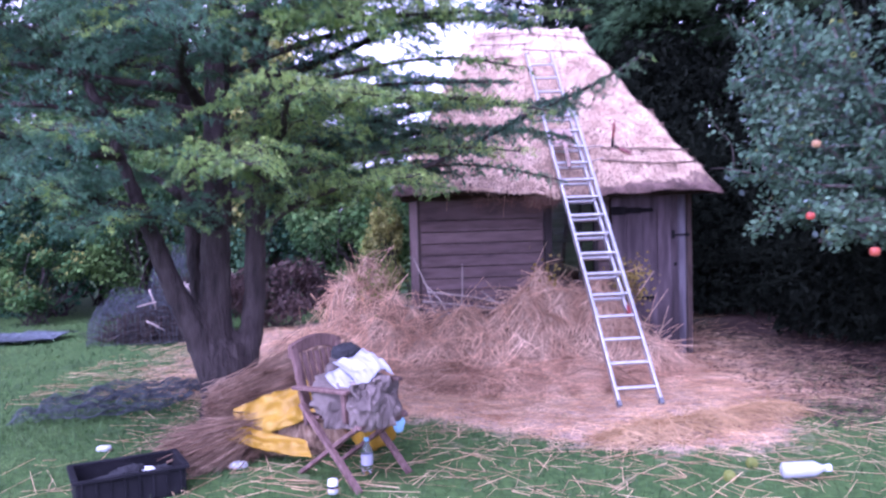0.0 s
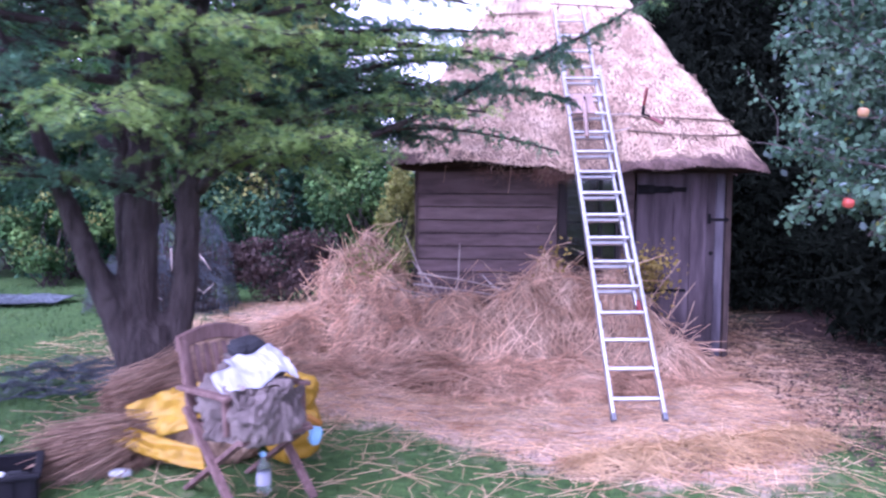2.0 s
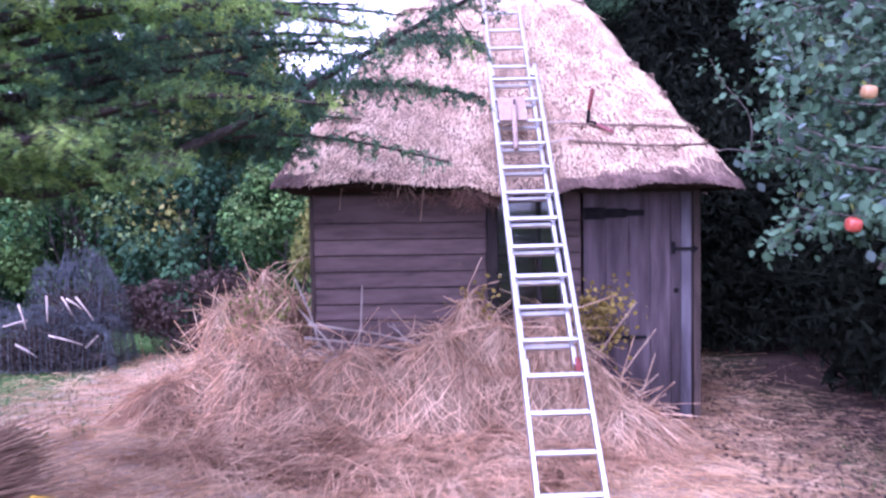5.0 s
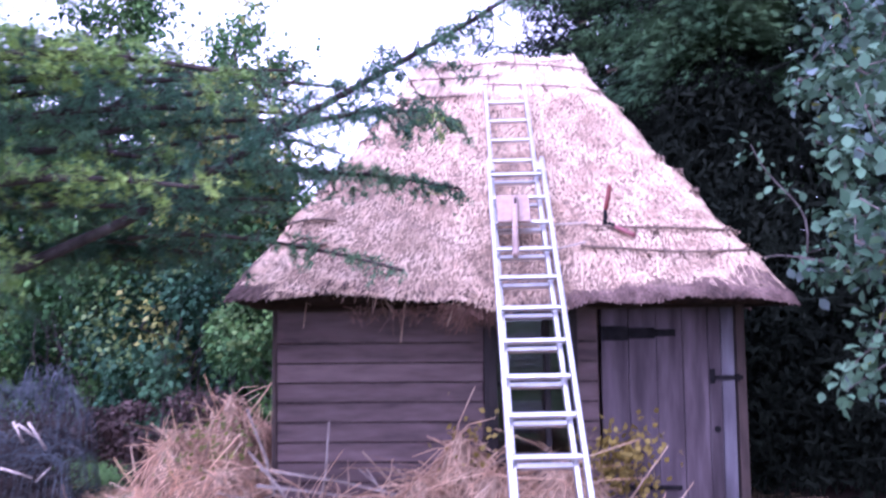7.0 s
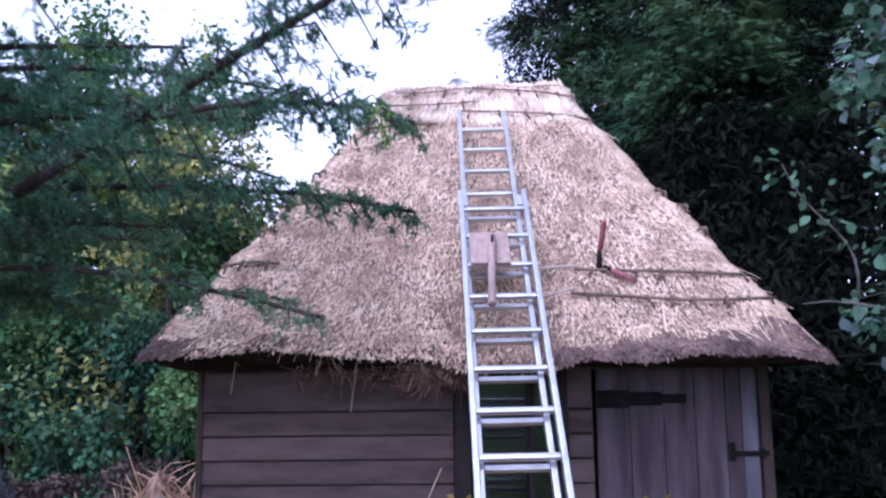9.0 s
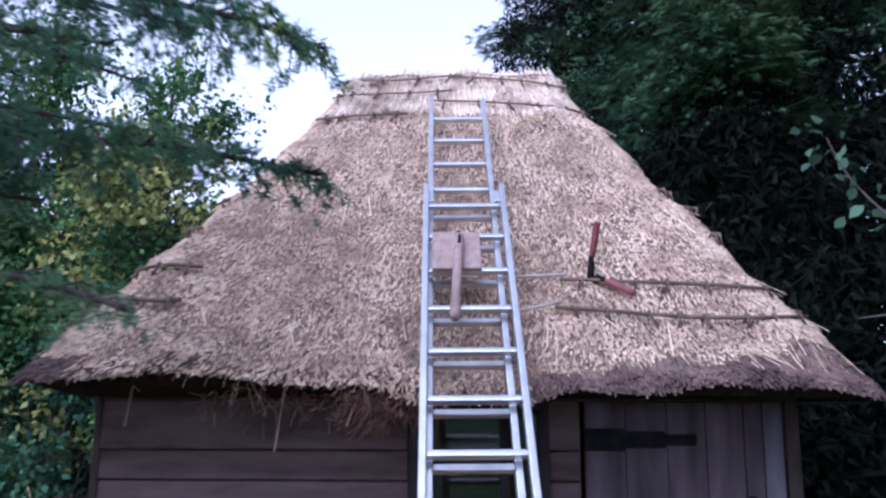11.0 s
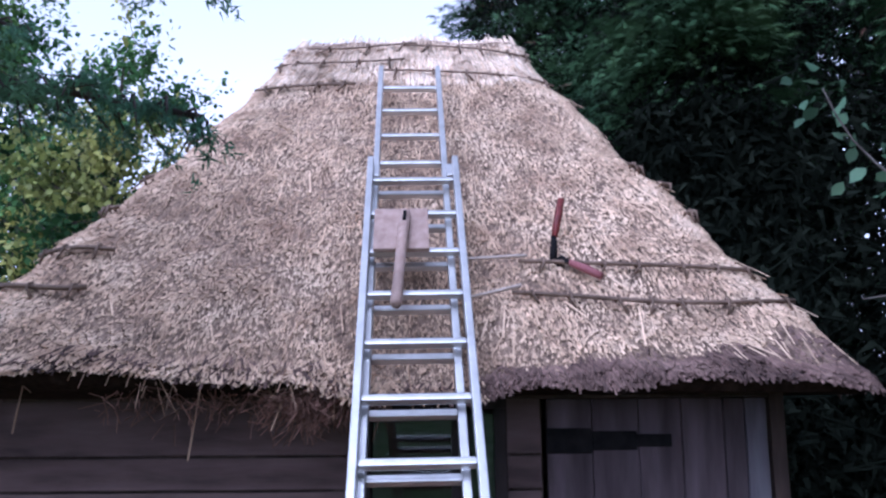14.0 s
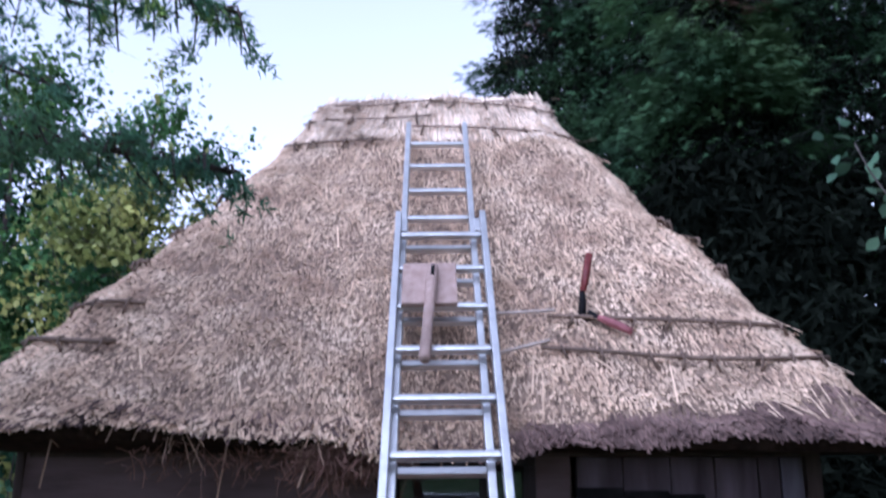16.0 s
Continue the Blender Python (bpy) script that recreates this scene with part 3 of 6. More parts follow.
def old_edge(u, s):
    """Where the dark old thatch shows along the eaves: right of the ladder and at the far corner."""
    x, y = roof_xy(u, s)
    edge = np.where(x > 2.35, 0.03 + 0.045 * smooth01((x - 2.8) / 0.9), 0.01) + np.where(x < 0.9, 0.010, 0) + 0.012 * np.sin(x * 9) + 0.01 * np.sin(x * 23 + 1)
    side = (np.asarray(u) % 4 > 3.0) & (np.asarray(u) % 4 < 3.985)
    return s < np.where(side, 0.16, edge)


def stalk_lot(n, ulo, uhi, slo, shi, length, rad, lift, spread, power=1.0):
    u = ulo + (uhi - ulo) * rng.random(n)
    s = slo + (shi - slo) * rng.random(n) ** power
    keep = rng.random(n) < roof_half(s)[0] / 1.87 + 0.05
    u, s = u[keep], s[keep]
    p, down, out = roof_frame(u, s)
    m = len(u)
    # the coat is combed nearly straight down the front
    down[:, 0] *= np.where((u > 0) & (u < 1), 0.9, 1.0)
    down = unit(down)
    side = np.cross(down, out)
    ln = length * (0.5 + rng.random(m))
    way = unit(down + side * rng.normal(0, spread, (m, 1)) + out * (lift * (0.2 + rng.random((m, 1)))))
    rr = rad * (0.6 + 0.8 * rng.random(m))
    pos = p - down * (0.5 * ln)[:, None] - out * 0.006
    return u, s, (pos, way, out, np.stack([rr, ln, rr], -1))


fresh, old = [], []
for n, a, b in ((84000, -0.06, 1.06), (12000, 1.06, 1.7), (12000, 3.3, 3.94), (1500, 1.7, 3.3)):
    u, s, lot = stalk_lot(n, a, b, 0.0, 0.985, 0.036, 0.0054, 0.26, 0.17)
    o = old_edge(u, s)
    fresh.append(strewn(FLAKE, *[q[~o] for q in lot]))
    old.append(strewn(FLAKE, *[q[o] for q in lot]))
# a layer of longer straws lying in the coat, and the long combed straw of the ridge course
u, s, lot = stalk_lot(2600, -0.1, 1.1, 0.05, 0.95, 0.22, 0.003, 0.06, 0.25)
fresh.append(strewn(FLAKE, *lot))
u, s, lot = stalk_lot(15000, -0.3, 1.3, 0.845, 0.985, 0.19, 0.0040, 0.05, 0.09)
ridge_lot = [strewn(FLAKE, *lot)]
u, s, lot = stalk_lot(900, -0.3, 1.3, 0.95, 0.99, 0.05, 0.0028, 0.4, 0.4)
ridge_lot.append(strewn(FLAKE, lot[0], lot[1] + [0, 0, 0.25], lot[2], lot[3]))
tagged(under("ridge_course", raw_mesh("ridge_course", *merged(*ridge_lot)), M_RIDGE, thatch, "pale combed straw of the ridge"), kind="stuff")
# fringe along the eaves
u, s, lot = stalk_lot(9000, -0.12, 1.12, -0.005, 0.025, 0.075, 0.0045, 0.25, 0.45)
o = (lot[0][:, 0] > 2.4) | (lot[0][:, 0] < 0.5) | (rng.random(len(u)) < 0.35)
old.append(strewn(FLAKE, *[q[o] for q in lot]))
fringe_fresh = strewn(FLAKE, *[q[~o] for q in lot])
u, s, lot = stalk_lot(5000, 1.1, 4 - 0.1, -0.01, 0.05, 0.08, 0.004, 0.15, 0.35)
old.append(strewn(FLAKE, *lot))
fresh.append(fringe_fresh)
tagged(under("straw_coat", raw_mesh("straw_coat", *merged(*fresh)), M_THATCH, thatch, "dense pale straw ends of the thatch coat"), kind="stuff")
tagged(under("eaves_fringe", raw_mesh("eaves_fringe", *merged(*old)), M_OLD_THATCH, thatch, "dark brown weathered fringe of old thatch"), kind="stuff")
# a rust-brown clump of old thatch that sags out beside the ladder
n = 1500
cl_p = np.stack([np.where(rng.random(n) < 0.85, rng.normal(1.80, 0.10, n), rng.uniform(1.0, 1.95, n)), RC[1] - 2.10 + rng.normal(0, 0.04, n), EZ + 0.0 - 0.05 * np.abs(rng.normal(0, 1, n))], -1)
tagged(under("sagging_clump", raw_mesh("sagging_clump", *strewn(STALK, cl_p, rng.normal(0, 0.6, (n, 3)) + [0, -0.3, -0.5], ball(n), np.stack([np.full(n, 0.0024), rng.uniform(0.03, 0.10, n), np.full(n, 0.0024)], -1))), M_CLUMP, thatch, "rust-brown frayed clump of old thatch"), kind="stuff")
# loose straws hanging from the front eaves
n = 48
hx = np.concatenate([rng.uniform(0.5, 2.4, 14), rng.normal(1.76, 0.10, 24), rng.normal(1.2, 0.05, 10)])
hp = np.stack([hx, RC[1] - 2.16 + rng.normal(0, 0.03, n), EZ + 0.06 + rng.normal(0, 0.02, n)], -1)
hd = unit(np.stack([rng.normal(0, 0.45, n), rng.normal(-0.15, 0.3, n), -np.abs(rng.normal(0.8, 0.4, n)) - 0.1], -1))
hl = 0.05 + 0.15 * rng.random(n) ** 2.0
hl[:3], hp[:3, 0] = (0.33, 0.21, 0.2), (1.37, 0.72, 1.70)
hd[:3] = ((-0.12, -0.05, -1), (-0.1, -0.1, -1), (-0.3, -0.1, -0.9))
hr = np.where(np.arange(n) < 3, 0.0045, 0.0026)
tagged(under("hanging_straw", raw_mesh("hanging_straw", *strewn(STALK, hp, hd, np.tile([0, -1.0, 0.1], (n, 1)), np.stack([hr, hl, hr], -1))), M_REED, thatch), kind="stuff")


def rod_on_roof(u0, u1, s0, s1, r=0.0095, lift=0.034, pins=0, material=M_ROD):
    """A split hazel rod pinned to the thatch, with its twisted pins."""
    uu = np.linspace(u0, u1, 7)
    p, down, out = roof_frame(uu, np.linspace(s0, s1, 7))
    p = p + out * lift
    if material is M_CANE:
        p[:, 2] += 0.012
        p[0, 2] += 0.02
        p = p[0] + (p[-1] - p[0]) * np.linspace(0, 1, 7)[:, None]
    p[1:-1] = (p[:-2] + 2 * p[1:-1] + p[2:]) / 4
    p[1:-1] = (p[:-2] + 2 * p[1:-1] + p[2:]) / 4
    rod = part("hazel_rod", tube(bmesh.new(), p.tolist(), r, 6), material, thatch, "thin hazel rod pinned across the thatch", smooth=True)
    for j in range(pins):
        f = (j + 0.6 + 0.12 * rng.normal()) / pins
        i0 = min(int(f * 6), 5)
        a = Vector(p[i0]).lerp(Vector(p[i0 + 1]), f * 6 - i0)
        d, o = Vector(down[i0]), Vector(out[i0])
        c = o.cross(d)
        pts = [a - d * 0.02 - o * 0.03, a - d * 0.016 + o * 0.008, a + o * 0.014, a + d * 0.018 + o * 0.002, a + d * (0.035 + 0.03 * rng.random()) + c * (0.03 * rng.normal()) - o * 0.02]
        part("pin", tube(bmesh.new(), pts, 0.0065, 5), M_ROD, rod, smooth=True)


rod_on_roof(0.58, 0.68, 0.222, 0.220, 0.008, 0.044, material=M_CANE)
rod_on_roof(0.67, 0.985, 0.220, 0.204, 0.0095, pins=7)
rod_on_roof(0.58, 0.66, 0.142, 0.141, 0.008, 0.044, material=M_CANE)
rod_on_roof(0.65, 1.0, 0.141, 0.127, 0.0095, pins=8)
rod_on_roof(0.985, 1.05, 0.36, 0.36, pins=2)
rod_on_roof(0.95, 1.02, 0.50, 0.50, pins=2)
rod_on_roof(0.975, 1.05, 0.43, 0.43, pins=1)
rod_on_roof(3.97, 4.14, 0.150, 0.162, 0.0115, pins=3)
rod_on_roof(3.985, 4.13, 0.235, 0.238, pins=3)
rod_on_roof(3.985, 4.06, 0.36, 0.36, pins=2)
rod_on_roof(3.98, 4.05, 0.46, 0.46, pins=1)
rod_on_roof(3.95, 4.06, 0.60, 0.60, pins=2)
rod_on_roof(0.02, 0.36, 0.80, 0.79, 0.008, pins=4)
rod_on_roof(-0.1, 0.5, 0.90, 0.90, 0.006, pins=5)
rod_on_roof(0.42, 1.08, 0.865, 0.82, 0.007, pins=6)
rod_on_roof(0.5, 1.12, 0.955, 0.945, 0.006, pins=5)
rod_on_roof(0.1, 0.55, 0.965, 0.965, 0.006, pins=3)

# ---------- the extension ladder ----------
FOOT, HEAD = Vector((2.25, 7.50, -0.03)), Vector((2.112, 10.258, 2.965))
LDIR = (HEAD - FOOT).normalized()
LSIDE = Vector((1, 0.03, 0))
LSIDE = (LSIDE - LDIR * LSIDE.dot(LDIR)).normalized()
LOUT = LSIDE.cross(LDIR)
if LOUT.z < 0:
    LOUT = -LOUT
ladder = empty("extension_ladder", "double aluminium extension ladder leaning on the thatched roof", "ladder", at=FOOT)


def ladder_section(name, start, length, width, out, rungs, first, pitch, label):
    sec = None
    for sgn in (-1, 1):
        bm = bmesh.new()
        a = start + LSIDE * (sgn * width / 2) + LOUT * out
        beam(bm, a, a + LDIR * length, 0.028, 0.066, LOUT, 0.004)
        st = part(name, bm, M_ALU, ladder if sec is None else sec, label)
        sec = sec or st
        if out > 0:
            part("rubber_foot", beam(bmesh.new(), a - LDIR * 0.012, a + LDIR * 0.05, 0.036, 0.074, LOUT, 0.006), M_RUBBER, sec)
    for i in range(rungs):
        c = start + LDIR * (first + pitch * i) + LOUT * out
        bm = bmesh.new()
        beam(bm, c - LSIDE * (width / 2 - 0.012), c + LSIDE * (width / 2 - 0.012), 0.030, 0.030, LOUT, 0.008)
        part("rung", bm, M_ALU, sec)
    return sec


PITCH = 0.2663
base = ladder_section("base_stile", FOOT, 4.08, 0.393, 0.065, 15, 0.182, PITCH, "outer ladder section with square rungs")
fly = ladder_section("fly_stile", FOOT + LDIR * 1.08 - LSIDE * 0.012, 4.12, 0.325, -0.002, 15, 0.157, PITCH, "inner sliding ladder section")
for sgn in (-1, 1):
    part("guide_bracket", beam(bmesh.new(), HEAD + LSIDE * (sgn * 0.18) - LDIR * 0.09 + LOUT * 0.01, HEAD + LSIDE * (sgn * 0.18) + LDIR * 0.01 + LOUT * 0.01, 0.05, 0.085, LOUT, 0.006), M_ALU, base)
    part("rung_hook", beam(bmesh.new(), FOOT + LDIR * 1.0 + LSIDE * (sgn * 0.165) + LOUT * 0.01, FOOT + LDIR * 1.13 + LSIDE * (sgn * 0.165) + LOUT * 0.01, 0.035, 0.05, LOUT, 0.006), M_RED if sgn > 0 else M_ALU, fly)

# the thatcher's bat hung on the rungs
bat_c = FOOT + LDIR * 3.475 + LOUT * 0.112 - LSIDE * 0.052
bat = empty("thatching_bat", "square wooden thatching bat with a handle, hung on the ladder rungs", "tool", at=bat_c)
part("board", beam(bmesh.new(), bat_c - LDIR * 0.145, bat_c + LDIR * 0.135, 0.225, 0.022, LOUT, 0.006), M_MALLET, bat)
part("handle", tube(bmesh.new(), [bat_c + LDIR * a + LSIDE * b + LOUT * c for a, b, c in ((0.085, 0.018, 0.026), (-0.02, 0.010, 0.030), (-0.16, 0.002, 0.033), (-0.34, -0.008, 0.034), (-0.50, -0.016, 0.034), (-0.515, -0.017, 0.034))], [0.020, 0.024, 0.022, 0.021, 0.023, 0.018], 10), M_MALLET, bat, "round worn handle", True)
part("bolt", beam(bmesh.new(), bat_c - LDIR * 0.01 + LSIDE * 0.012 + LOUT * 0.055, bat_c + LDIR * 0.055 + LSIDE * 0.016 + LOUT * 0.052, 0.014, 0.012, LOUT, 0.004), M_IRON, bat, "dark iron bolt")


# shears left standing in the thatch
def roof_at(x, z):
    s = (z - EZ - 0.05) / (RZ - EZ - 0.05)
    a, _ = roof_half(s)
    u = ((x - RC[0]) / a + 1) / 2
    p, d, o = roof_frame(np.array([u]), np.array([s]))
    return Vector(p[0]), Vector(d[0]), Vector(o[0])


sp, sd, so = roof_at(2.73, 2.49)
sx = Vector((1, 0, 0))
M_FADED = mat("faded_red_handle", [(0.22, 0.07, 0.075), (0.32, 0.12, 0.125)], 14, 0.6, 0.2)
shears = empty("garden_shears", "old hand shears with worn red handles stuck in the thatch", "shears", at=sp)
for nm, pts, r, m in (("blade", [sp - so * 0.05, sp + so * 0.05 - sd * 0.06 + sx * 0.01, sp + so * 0.075 - sd * 0.11 + sx * 0.018], [0.02, 0.016, 0.012], M_IRON),
                      ("handle", [sp + so * 0.075 - sd * 0.10 + sx * 0.018, sp + so * 0.11 - sd * 0.20 + sx * 0.055, sp + so * 0.145 - sd * 0.30 + sx * 0.09], [0.014, 0.018, 0.016], M_RED),
                      ("blade", [sp - so * 0.03, sp + so * 0.03 + sx * 0.03, sp + so * 0.045 + sd * 0.06 + sx * 0.052], [0.02, 0.016, 0.012], M_IRON),
                      ("handle", [sp + so * 0.045 + sd * 0.055 + sx * 0.05, sp + so * 0.05 + sd * 0.11 + sx * 0.10, sp + so * 0.05 + sd * 0.165 + sx * 0.15], [0.014, 0.018, 0.016], M_FADED)):
    part(nm, tube(bmesh.new(), pts, r, 8), m, shears, smooth=True)

# ---------- heap of stripped straw in front of the wall ----------
BUMPS = ((1.70, 9.35, 0.60, 0.58, 0.80), (2.25, 9.40, 0.55, 0.52, 0.76), (2.75, 9.15, 0.45, 0.45, 0.42), (1.10, 9.35, 0.60, 0.50, 0.52), (0.10, 9.70, 0.50, 0.55, 0.62), (-0.30, 10.4, 0.45, 0.75, 0.78),
         (-0.28, 11.4, 0.45, 0.75, 0.95), (-0.72, 10.1, 0.45, 0.75, 0.38), (0.50, 9.30, 0.70, 0.48, 0.50), (1.25, 8.7, 1.7, 0.75, 0.20))


def heap(x, y):
    h = np.zeros(np.broadcast(x, y).shape)
    for cx, cy, rx, ry, hh in BUMPS:
        b = hh * np.exp(-(((x - cx) / rx) ** 2 + ((y - cy) / ry) ** 2) ** 1.9)
        h = np.maximum(h, b) + 0.25 * np.minimum(h, b)
    lump = 0.07 * np.sin(x * 6.1 + y * 2) * np.sin(y * 5.3 - x) + 0.055 * np.sin(x * 14 + y) * np.sin(y * 12 + 1 - x * 3)
    furrow = 0.08 * (np.abs(np.sin(x * 4.6 + 1.4 * np.sin(x * 2.3 + y) + 0.6 * y)) - 0.75)
    return 0.93 * h * (1 + lump * 3 + furrow) - 0.03


hx_, hy_ = np.meshgrid(np.linspace(-1.6, 3.6, 150), np.linspace(7.6, 12.7, 110), indexing="ij")
inside = (hx_ > HX0 - 0.05) & (hy_ > HY0 - 0.02)
hz_ = np.where(inside, -0.25, heap(hx_, hy_))
hz_ = hz_ - 0.10 * (1 - smooth01((hz_ - 0.04) / 0.14)) + rise(hx_, hy_)
qq = (np.arange(149)[:, None] * 110 + np.arange(109)[None]).ravel()
straw_heap = tagged(under("straw_heap", raw_mesh("straw_heap", np.stack([hx_, hy_, hz_], -1).reshape(-1, 3), np.stack([qq, qq + 110, qq + 111, qq + 1], -1)), M_HAY_BED, smooth=True),
                    "big tangled heap of old stripped straw against the hut wall", "straw heap", kind="stuff")


def strew_on(n, fn, xlo, xhi, ylo, yhi, length, rad, up, weight, shape=CHIP, hang=0.55, back=0.5):
    x, y = rng.uniform(xlo, xhi, n), rng.uniform(ylo, yhi, n)
    keep = rng.random(n) < weight(x, y)
    x, y = x[keep], y[keep]
    m, e = len(x), 0.03
    gx1, gy1 = (fn(x + e, y) - fn(x - e, y)) / (2 * e), (fn(x, y + e) - fn(x, y - e)) / (2 * e)
    nor = unit(np.stack([-gx1, -gy1, np.ones(m)], -1))
    slope = np.hypot(gx1, gy1)[:, None]
    fall = np.stack([-gx1, -gy1, -(gx1 ** 2 + gy1 ** 2)], -1)
    a = rng.random(m) * math.tau
    flat = np.stack([np.cos(a), np.sin(a), np.zeros(m)], -1)
    flat = unit(flat - nor * np.sum(flat * nor, -1, keepdims=True))
    way = unit(flat + unit(fall) * np.minimum(slope, 1.2) * hang + nor * rng.normal(0.04, up, (m, 1)))
    ln = length * (0.35 + 1.3 * rng.random(m) ** 1.6)
    rr = rad * (0.6 + 0.8 * rng.random(m))
    pos = np.stack([x, y, fn(x, y) + rng.random(m) * 0.03], -1) - way * (ln * back)[:, None]
    return strewn(shape, pos, way, nor, np.stack([rr, ln, rr], -1))


def heap_top(x, y):
    return heap(x, y) + rise(x, y)


def heap_weight(x, y):
    free = ~((x > HX0 - 0.1) & (y > HY0 - 0.06))
    return np.clip(heap(x, y) * 4.0 + 0.06, 0, 1) * free


BENT = ([(x, y, z + b) for y, b in ((0, -26), (0.3, -7), (0.62, -6), (1, -30)) for x, z in _c], STALK[1] + [(i + k, i + (k + 1) % 3, i + 3 + (k + 1) % 3, i + 3 + k) for i in (6,) for k in range(3)])
lots = [strew_on(27000, heap_top, -1.5, 3.4, 7.9, 12.5, 0.40, 0.0030, 0.09, heap_weight, CURVED, 1.15, 0.2),
        strew_on(14000, heap_top, -1.4, 3.3, 7.9, 12.4, 0.46, 0.0032, 0.12, heap_weight, BENT, 0.5, 0.3),
        strew_on(5200, heap_top, -1.2, 3.2, 8.0, 12.2, 0.55, 0.0050, 0.12, heap_weight, BENT, 1.1, 0.25),
        strew_on(1100, heap_top, -1.2, 3.2, 8.3, 12.2, 0.50, 0.0034, 0.26, heap_weight, BENT, 0.5, 0.3)]
tagged(under("heap_straws", raw_mesh("heap_straws", *merged(*lots)), M_HEAP, straw_heap), kind="stuff")
# upright dead stems at the corner of the hut and a few poles in the heap
n = 210
px = rng.normal(-0.22, 0.26, n)
py = rng.uniform(9.7, 12.0, n)
base_z = np.maximum(heap_top(px, py) - 0.25, 0)
way = unit(np.stack([rng.normal(-0.05, 0.45, n), rng.normal(-0.05, 0.4, n), np.ones(n)], -1))
ln = rng.uniform(0.25, 0.6, n)
tagged(under("dead_stems", raw_mesh("dead_stems", *strewn(STALK, np.stack([px, py, base_z], -1), way, np.tile([0.3, -1, 0.0], (n, 1)), np.stack([np.full(n, 0.004), ln, np.full(n, 0.004)], -1))), M_HAY, straw_heap), kind="stuff")
for a, b in (((0.55, 9.45, 0.62), (0.32, 9.5, 1.28)), ((0.80, 9.4, 0.55), (0.86, 9.5, 1.2)), ((0.45, 9.35, 0.92), (1.45, 9.4, 0.72)), ((0.4, 9.45, 0.80), (1.7, 9.5, 0.60)), ((0.75, 9.3, 0.55), (0.40, 9.25, 1.05))):
    part("stick", tube(bmesh.new(), [a, ((a[0] + b[0]) / 2 + 0.02, (a[1] + b[1]) / 2, (a[2] + b[2]) / 2 + 0.015), b], [0.011, 0.009, 0.006], 6), M_STICK, straw_heap, smooth=True)

for i in range(22):
    a = Vector((rng.uniform(0.30, 1.5), rng.uniform(9.15, 9.5), rng.uniform(0.45, 0.68)))
    e = a + Vector((rng.normal(0.15, 0.38), rng.normal(0, 0.08), rng.uniform(0.02, 0.42)))
    part("stick", tube(bmesh.new(), [a, (a + e) / 2 + Vector((0.03 * rng.normal(), 0, 0.02)), e], [0.008, 0.006, 0.0035], 5), M_STALK if i % 3 else M_STICK, straw_heap, smooth=True)
for x, y, z, lx_, lz in ((2.66, 9.3, 0.62, 0.32, 0.45), (2.80, 9.2, 0.45, 0.30, 0.42), (2.95, 9.1, 0.30, 0.12, 0.40), (2.85, 9.0, 0.35, 0.22, 0.22), (1.75, 9.3, 0.80, 0.42, 0.10), (-0.05, 10.0, 0.70, -0.32, 0.22), (-0.2, 10.2, 0.80, 0.10, 0.42)):
    part("stick", tube(bmesh.new(), [(x, y, z), (x + lx_ * 0.5, y - 0.02, z + lz * 0.52), (x + lx_, y - 0.03, z + lz)], [0.008, 0.006, 0.004], 5), M_STALK, straw_heap, smooth=True)

# yellow weeds behind the ladder
n = 520
weed_p = np.stack([rng.normal(2.72, 0.12, n), rng.normal(9.42, 0.07, n), rng.normal(0.93, 0.12, n)], -1)
weed_p[:90, 0] -= 0.95
weed_p[:90, 2] += 0.05
green_p = np.stack([rng.normal(-0.12, 0.16, 240), rng.normal(10.2, 0.3, 240), rng.normal(0.92, 0.14, 240)], -1)
tagged(under("green_weed", raw_mesh("green_weed", *strewn(SMALL_LEAF, green_p, ball(240) + [0, -0.2, 0.4], ball(240), np.full((240, 3), 0.04))), M_AUTUMN), "yellow-green weed growing at the corner of the hut", "weed", kind="stuff")
tagged(under("yellow_weed", raw_mesh("yellow_weed", *strewn(SMALL_LEAF, weed_p, ball(n) + [0, -0.2, 0.4], ball(n), np.full((n, 3), 0.05))), M_WEED), "yellow-green weed growing through the straw heap", "weed", kind="stuff")

# ---------- straw litter and grass ----------
# darker straw that thins to the back, where the soil's painted shade shows
shade_lot = strew_on(9000, rise, 3.0, 6.2, 6.7, 11.5, 0.30, 0.0024, 0.06, lambda x, y: 0.5 * smooth01((x - 3.0) / 0.8) * (1 - smooth01((x - 4.2) / 2.0)) * (1 - 0.8 * smooth01((y - 8.5) / 3.0)) * np.where((x < HX1) & (y > HY0), 0, 1))
tagged(under("trodden_straw", raw_mesh("trodden_straw", *shade_lot), M_REED), "brown trodden straw on bare ground beside the hut", "straw", kind="stuff")
lots = [strew_on(34000, rise, -3.6, 5.6, 4.6, 13.5, 0.30, 0.0024, 0.07, lambda x, y: litter(x, y) ** 1.4 * np.where((x > HX0) & (y > HY0) & (x < HX1), 0, 1)),
        strew_on(420, rise, -1.8, 4.2, 4.3, 8.5, 0.6, 0.0022, 0.06, lambda x, y: 0.3 + 0.7 * litter(x, y))]
tagged(under("straw_litter", raw_mesh("straw_litter", *merged(*lots)), M_HAY), "thin tan straw strewn over lawn and ground", "straw", kind="stuff")


